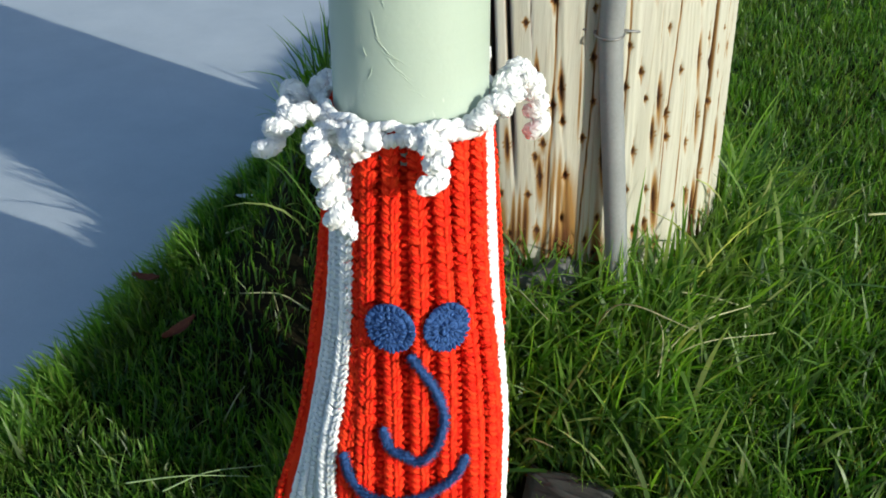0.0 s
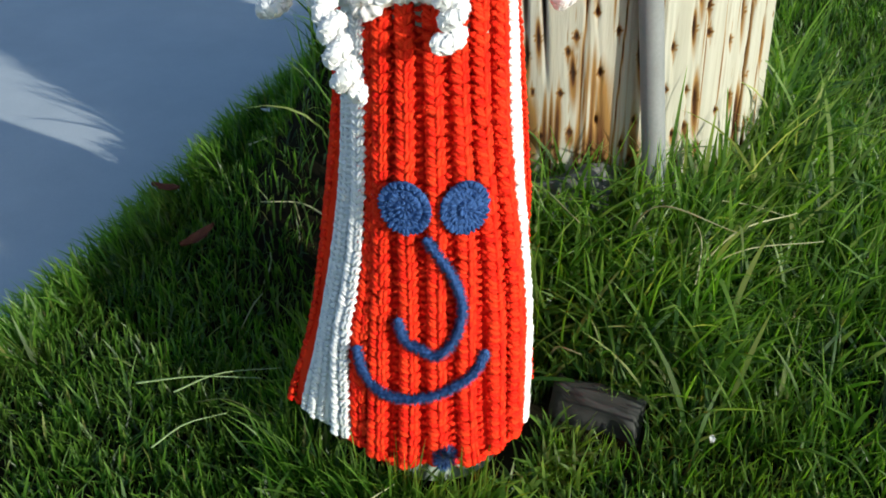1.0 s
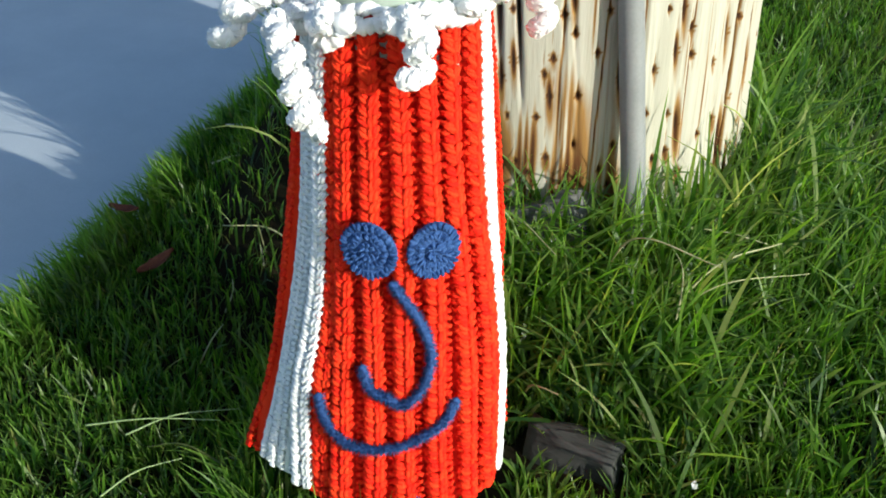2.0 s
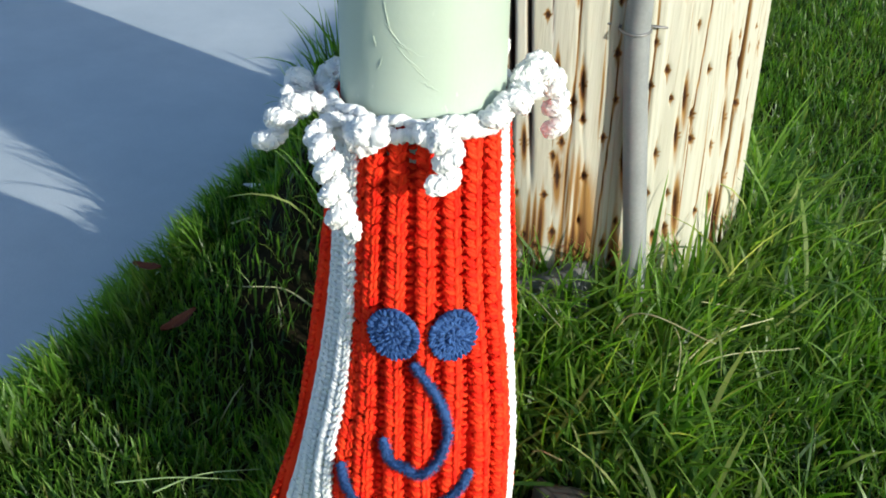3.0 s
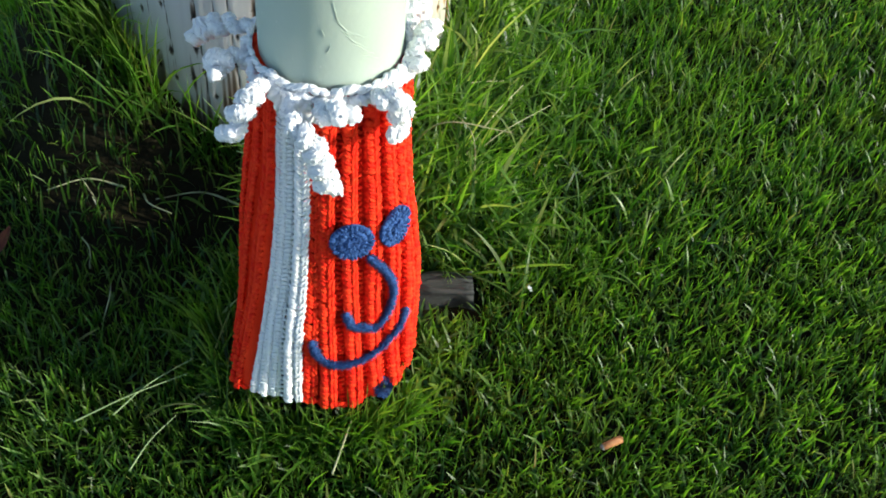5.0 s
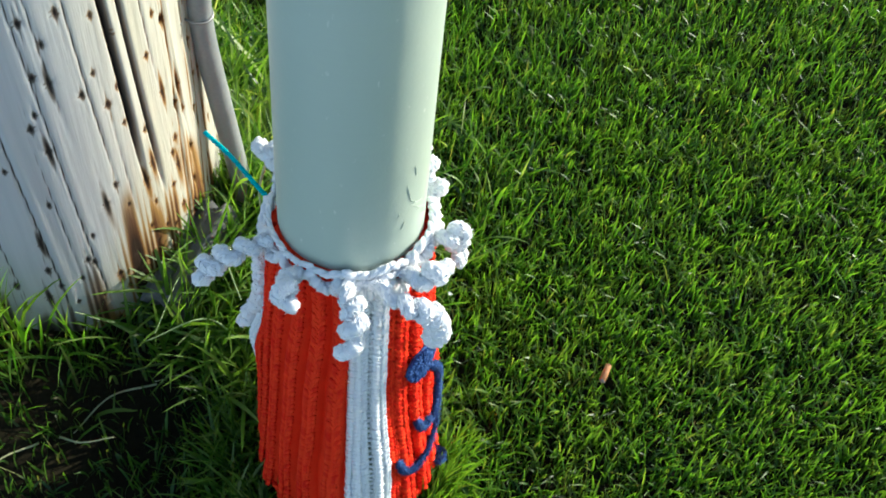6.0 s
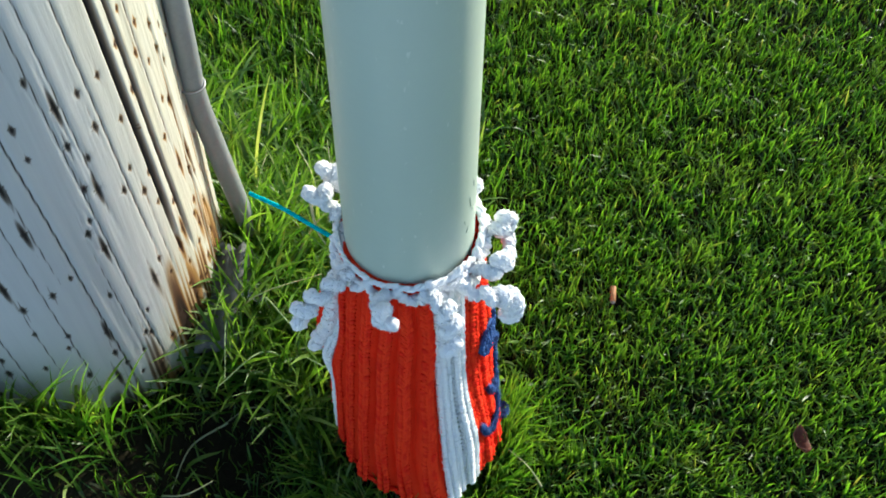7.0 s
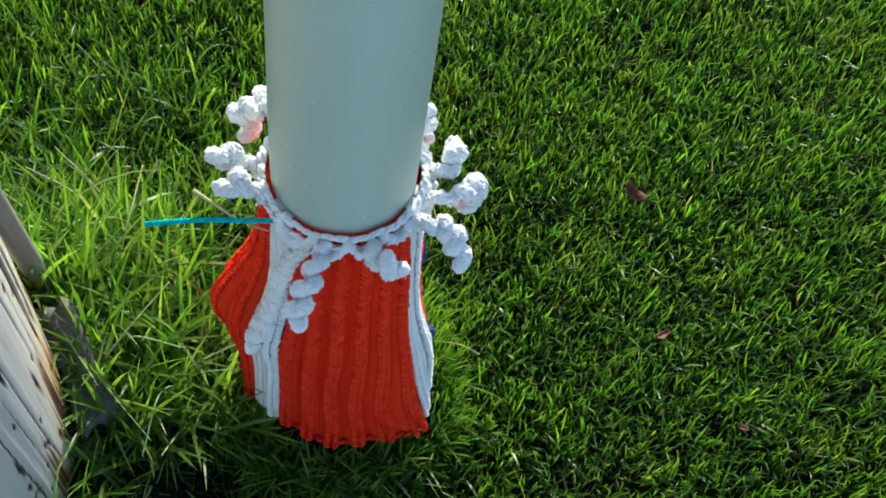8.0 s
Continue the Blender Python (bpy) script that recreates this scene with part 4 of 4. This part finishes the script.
def keep(x, y, margin=0.0):
    lawn = x > EDGE_0 + 0.018 + (0.010 * np.sin(y * 37 + 2 * np.sin(y * 13)) + 0.009 * np.sin(y * 91 + 3 * np.sin(y * 29))) + EDGE_SLOPE * y + margin
    clear = np.hypot(x, y) > 0.098
    wood = np.hypot(x - WOOD_X + 0.012, y - WOOD_Y - 0.01) > WOOD_R + 0.01
    u, v = (x - 0.142) * 0.96 - (y - 0.040) * 0.276, (x - 0.142) * 0.276 + (y - 0.040) * 0.96
    clear &= (np.hypot((x - 0.247) * 0.6, y + 0.221) > 0.010)
    return lawn & clear & wood & ~((np.abs(u) < 0.050) & (v > -0.042) & (v < 0.020))


def build_lawn():
    rng = np.random.default_rng(4)
    # near lawn
    n = 520000
    x, y = rng.uniform(-0.62, 1.5, n), rng.uniform(-1.35, 2.0, n)
    near = np.exp(-(np.hypot(x - 0.1, y + 0.05) / 0.75) ** 2)
    # thinner lawn between the poles lets the shade-toned soil show through
    bare = np.exp(-((x + 0.13) / 0.21) ** 4 - ((y - 0.32) / 0.24) ** 4) + 0.5 * np.exp(-((np.hypot(x - WOOD_X, y - WOOD_Y) - WOOD_R - 0.02) / 0.05) ** 2)
    sel = keep(x, y) & (rng.random(n) < (0.40 + 0.60 * near) * (0.72 + 0.28 * np.sin(x * 53 + 2 * np.sin(y * 41)) * np.sin(y * 47 + 2 * np.sin(x * 37))) * (1 - 0.72 * np.clip(bare, 0, 1)))
    x, y = x[sel], y[sel]
    m = len(x)
    clump = np.sin(x * 83 + 3 * np.sin(y * 37)) * np.sin(y * 71 + 2 * np.sin(x * 43))
    tall = 1 / (1 + np.exp(-(y - 0.02) / 0.06)) * np.exp(-(np.maximum(np.hypot(x - 0.2, y - 0.3) - 0.25, 0) / 0.3) ** 2)
    length = 0.031 * (1 + 0.34 * clump) * rng.uniform(0.5, 1.4, m) * (1 - 0.3 * bare[sel] + 0.35 * tall)
    heading = rng.uniform(0, 2 * np.pi, m)
    blades("lawn", x, y, length, rng.uniform(0.0013, 0.0036, m), np.abs(rng.normal(0.36, 0.34, m)), rng.normal(0.45, 0.6, m), heading, GRASS, rng, segs=3,
           label="mown green lawn of dense fine blades, half in shadow")
    # far lawn
    n = 220000
    x, y = rng.uniform(-1, 5, n), rng.uniform(-4.5, 6, n)
    sel = (x > EDGE_0 + EDGE_SLOPE * y) & ~((x < 1.45) & (y > -1.3) & (y < 1.95))
    x, y = x[sel], y[sel]
    m = len(x)
    blades("far_lawn", x, y, rng.uniform(0.035, 0.06, m), rng.uniform(0.006, 0.011, m), np.abs(rng.normal(0.4, 0.3, m)), rng.normal(0.7, 0.4, m), rng.uniform(0, 6.28, m), GRASS, rng,
           label="mown green lawn stretching into the distance", segs=3)
    # unmown fringe round both poles
    n = 2500
    a = rng.uniform(0, 2 * np.pi, n)
    which = rng.random(n)
    r = np.where(which < 0.3, 0.098 + np.abs(rng.normal(0, 0.035, n)), WOOD_R + 0.012 + np.abs(rng.normal(0, 0.05, n)))
    x = np.where(which < 0.3, 0, WOOD_X) + r * np.cos(a)
    y = np.where(which < 0.3, 0, WOOD_Y) + r * np.sin(a)
    shaded = (x < 0.06) & (y > 0.02) & (which >= 0.3)
    sel = keep(x, y) & ~(shaded & (rng.random(n) < 0.95))
    x, y, which = x[sel], y[sel], which[sel]
    m = len(x)
    length = np.where(which < 0.3, rng.uniform(0.025, 0.06, m), rng.uniform(0.06, 0.17, m) * np.where(rng.random(m) < 0.35, 1.25, 0.8))
    blades("unmown_grass", x, y, length, rng.uniform(0.0030, 0.0056, m), np.abs(rng.normal(0.3, 0.25, m)), rng.normal(1.1, 0.6, m), rng.uniform(0, 6.28, m), TALL, rng,
           label="long unmown grass standing round the feet of the poles", segs=6)
    # the tuft on the sunny side of the wooden pole
    n = 300
    x, y = 0.27 + rng.normal(0, 0.085, n), 0.27 + rng.normal(0, 0.10, n)
    sel = keep(x, y)
    x, y = x[sel], y[sel]
    m = len(x)
    blades("grass_tuft", x, y, rng.uniform(0.04, 0.115, m), rng.uniform(0.0030, 0.0056, m), np.abs(rng.normal(0.3, 0.25, m)), rng.normal(0.8, 0.5, m), rng.uniform(0, 6.28, m), TALL, rng,
           label="tall bright grass tuft beside the conduit", segs=6)
    n = 1700
    x, y = rng.uniform(-0.01, 0.25, n) + rng.normal(0, 0.02, n), 0.19 + rng.normal(0, 0.06, n)
    sel = keep(x, y) & (np.hypot(x, y) > 0.12)
    x, y = x[sel], y[sel]
    m = len(x)
    blades("grass_tuft", x, y, rng.uniform(0.05, 0.165, m), rng.uniform(0.0030, 0.0060, m), np.abs(rng.normal(0.35, 0.3, m)), rng.normal(0.8, 0.6, m), rng.uniform(0, 6.28, m), TALL, rng,
           label="long unmown grass tuft between the two poles", segs=6)
    # longer single blades through the sunny lawn
    n = 1000
    x, y = rng.uniform(0.08, 0.50, n), rng.uniform(0.0, 0.70, n)
    sel = keep(x, y) & (np.hypot(x, y) > 0.125)
    x, y = x[sel], y[sel]
    m = len(x)
    blades("long_grass", x, y, rng.uniform(0.05, 0.105, m), rng.uniform(0.0028, 0.0050, m), np.abs(rng.normal(0.45, 0.3, m)), rng.normal(0.9, 0.6, m), rng.uniform(0, 6.28, m), TALL, rng,
           label="longer glossy blades standing out of the sunny lawn", segs=6)
    # short blades against the hem
    n = 480
    a = np.radians(rng.uniform(-150, -58, n))
    r = 0.106 + 0.026 * np.exp(-((a + 2.6) / 0.4) ** 2) + np.abs(rng.normal(0, 0.014, n))
    x, y = r * np.cos(a), r * np.sin(a)
    blades("grass_tuft", x, y, rng.uniform(0.045, 0.100, n), rng.uniform(0.0016, 0.0032, n), np.abs(rng.normal(0.2, 0.2, n)), rng.normal(0.5, 0.5, n), a + rng.normal(0, 1.2, n), GRASS, rng,
           label="short green blades growing against the cover's hem", segs=4)
    # long grass in the shade at the foot of the wooden pole
    n = 150
    a = np.radians(rng.uniform(-165, -115, n))
    r = WOOD_R + 0.018 + np.abs(rng.normal(0, 0.016, n))
    x, y = WOOD_X + r * np.cos(a), WOOD_Y + 0.01 + r * np.sin(a)
    blades("grass_tuft", x, y, rng.uniform(0.05, 0.13, n), rng.uniform(0.0022, 0.0042, n), np.abs(rng.normal(0.2, 0.2, n)), rng.normal(0.7, 0.5, n), a + rng.normal(0, 1.2, n), GRASS, rng,
           label="long shaded grass against the foot of the wooden pole", segs=5)
    # tall blades on the damp side of the wooden pole
    n = 260
    a = np.radians(rng.uniform(-172, -136, n))
    r = WOOD_R + 0.015 + np.abs(rng.normal(0, 0.03, n))
    x, y = WOOD_X + r * np.cos(a), WOOD_Y + 0.01 + r * np.sin(a)
    blades("grass_tuft", x, y, rng.uniform(0.07, 0.15, n), rng.uniform(0.0022, 0.0040, n), np.abs(rng.normal(0.12, 0.12, n)), rng.normal(0.6, 0.4, n), a + rng.normal(0, 1.3, n), GRASS, rng,
           label="tall dark grass against the damp side of the wooden pole", segs=5)
    # shaded blades against the hem on the far side from the sun
    n = 420
    a = np.radians(rng.uniform(95, 205, n))
    r = 0.108 + np.abs(rng.normal(0, 0.022, n))
    x, y = r * np.cos(a), r * np.sin(a)
    blades("grass_tuft", x, y, rng.uniform(0.04, 0.10, n), rng.uniform(0.0024, 0.0044, n), np.abs(rng.normal(0.25, 0.25, n)), rng.normal(0.6, 0.5, n), a + rng.normal(0, 1.6, n), TALL, rng,
           label="long shaded blades growing against the cover's hem", segs=5)
    # lawn edge hanging over the pavement
    n = 13000
    y = rng.uniform(-1.0, 2.0, n)
    x = EDGE_0 + (0.010 * np.sin(y * 37 + 2 * np.sin(y * 13)) + 0.009 * np.sin(y * 91 + 3 * np.sin(y * 29))) + EDGE_SLOPE * y + rng.uniform(0.022, 0.07, n)
    blades("edge_grass", x, y, rng.uniform(0.038, 0.080, n), rng.uniform(0.0022, 0.0040, n), np.abs(rng.normal(0.35, 0.25, n)), rng.normal(0.8, 0.5, n), math.pi + rng.normal(0, 0.7, n), GRASS, rng,
           label="grass blades hanging over the pavement's edge", segs=5)


build_lawn()
build_stem("grass_stem", [(0.131, 0.250, 0.10), (0.20, 0.268, 0.112), (0.27, 0.282, 0.106), (0.32, 0.292, 0.09)], 0.0012, "long pale dry grass stem lying across the lawn")
build_stem("grass_stem", [(0.50, 0.50, 0.11), (0.60, 0.53, 0.108), (0.72, 0.58, 0.09)], 0.0016, "long pale dry grass stem lying across the lawn")
build_stem("grass_stem", [(-0.335, 0.42, 0.055), (-0.30, 0.432, 0.064), (-0.25, 0.450, 0.056)], 0.0013, "pale dry grass stem in the shaded lawn")
build_stem("grass_stem", [(-0.309, 0.502, 0.058), (-0.27, 0.508, 0.066), (-0.225, 0.512, 0.05)], 0.0013, "pale dry grass stem in the shaded lawn")
build_stem("grass_stem", [(-0.277, -0.036, 0.040), (-0.22, -0.028, 0.050), (-0.160, -0.017, 0.048)], 0.0009, "pale green grass stem lying in the shaded lawn", FRESH)
build_stem("grass_stem", [(-0.240, -0.037, 0.036), (-0.20, -0.020, 0.050), (-0.15, 0.002, 0.046)], 0.0009, "pale green grass stem lying in the shaded lawn", FRESH)
build_stem("grass_stem", [(-0.235, -0.099, 0.026), (-0.21, -0.080, 0.040), (-0.18, -0.057, 0.038)], 0.0009, "pale green grass stem lying in the shaded lawn", FRESH)
build_stem("grass_stem", [(-0.14, -0.05, 0.025), (-0.18, -0.048, 0.045), (-0.21, -0.055, 0.044)], 0.0012, "short green grass stem in the shaded lawn", TALL)
build_stem("grass_stem", [(0.045, 0.112, 0.40), (0.0, 0.090, 0.412), (-0.024, 0.072, 0.42)], 0.0018, "short cream straw stuck behind the cover")
build_stem("grass_stem", [(-0.046, -0.166, 0.034), (-0.030, -0.146, 0.045), (-0.012, -0.118, 0.042)], 0.0012, "pale dry grass stem in the lawn")


# dry stalks in the worn, shaded soil between the poles
stalks = random.Random(64)
for k in range(8):
    sx, sy, way = stalks.uniform(-0.24, 0.16), stalks.uniform(0.10, 0.30), stalks.uniform(0, 6.28)
    if math.hypot(sx, sy) < 0.13:
        sx -= 0.12
    size, lift = stalks.uniform(0.03, 0.11), stalks.uniform(0.01, 0.045)
    ground_z = float(height(sx, sy))
    build_stem("grass_stem", [(sx, sy, ground_z + 0.004), (sx + math.cos(way) * size * 0.5, sy + math.sin(way) * size * 0.5, ground_z + lift), (sx + math.cos(way + 0.3) * size, sy + math.sin(way + 0.3) * size, ground_z + lift * 1.2)],
               stalks.uniform(0.0009, 0.0016), "short dry grass stalk on the shaded soil between the poles")


# long pale stalks leaning through the tall grass between the poles
for k in range(16):
    sx, sy, way = stalks.uniform(0.02, 0.26), stalks.uniform(0.12, 0.26), stalks.uniform(0, 6.28)
    size, lift = stalks.uniform(0.07, 0.15), stalks.uniform(0.05, 0.11)
    ground_z = float(height(sx, sy))
    build_stem("grass_stem", [(sx, sy, ground_z + 0.004), (sx + math.cos(way) * size * 0.4, sy + math.sin(way) * size * 0.4, ground_z + lift), (sx + math.cos(way + 0.3) * size, sy + math.sin(way + 0.3) * size, ground_z + lift * 1.05)],
               stalks.uniform(0.0009, 0.0015), "long pale stalk leaning in the tall grass between the poles", STRAW if k % 3 else FRESH)
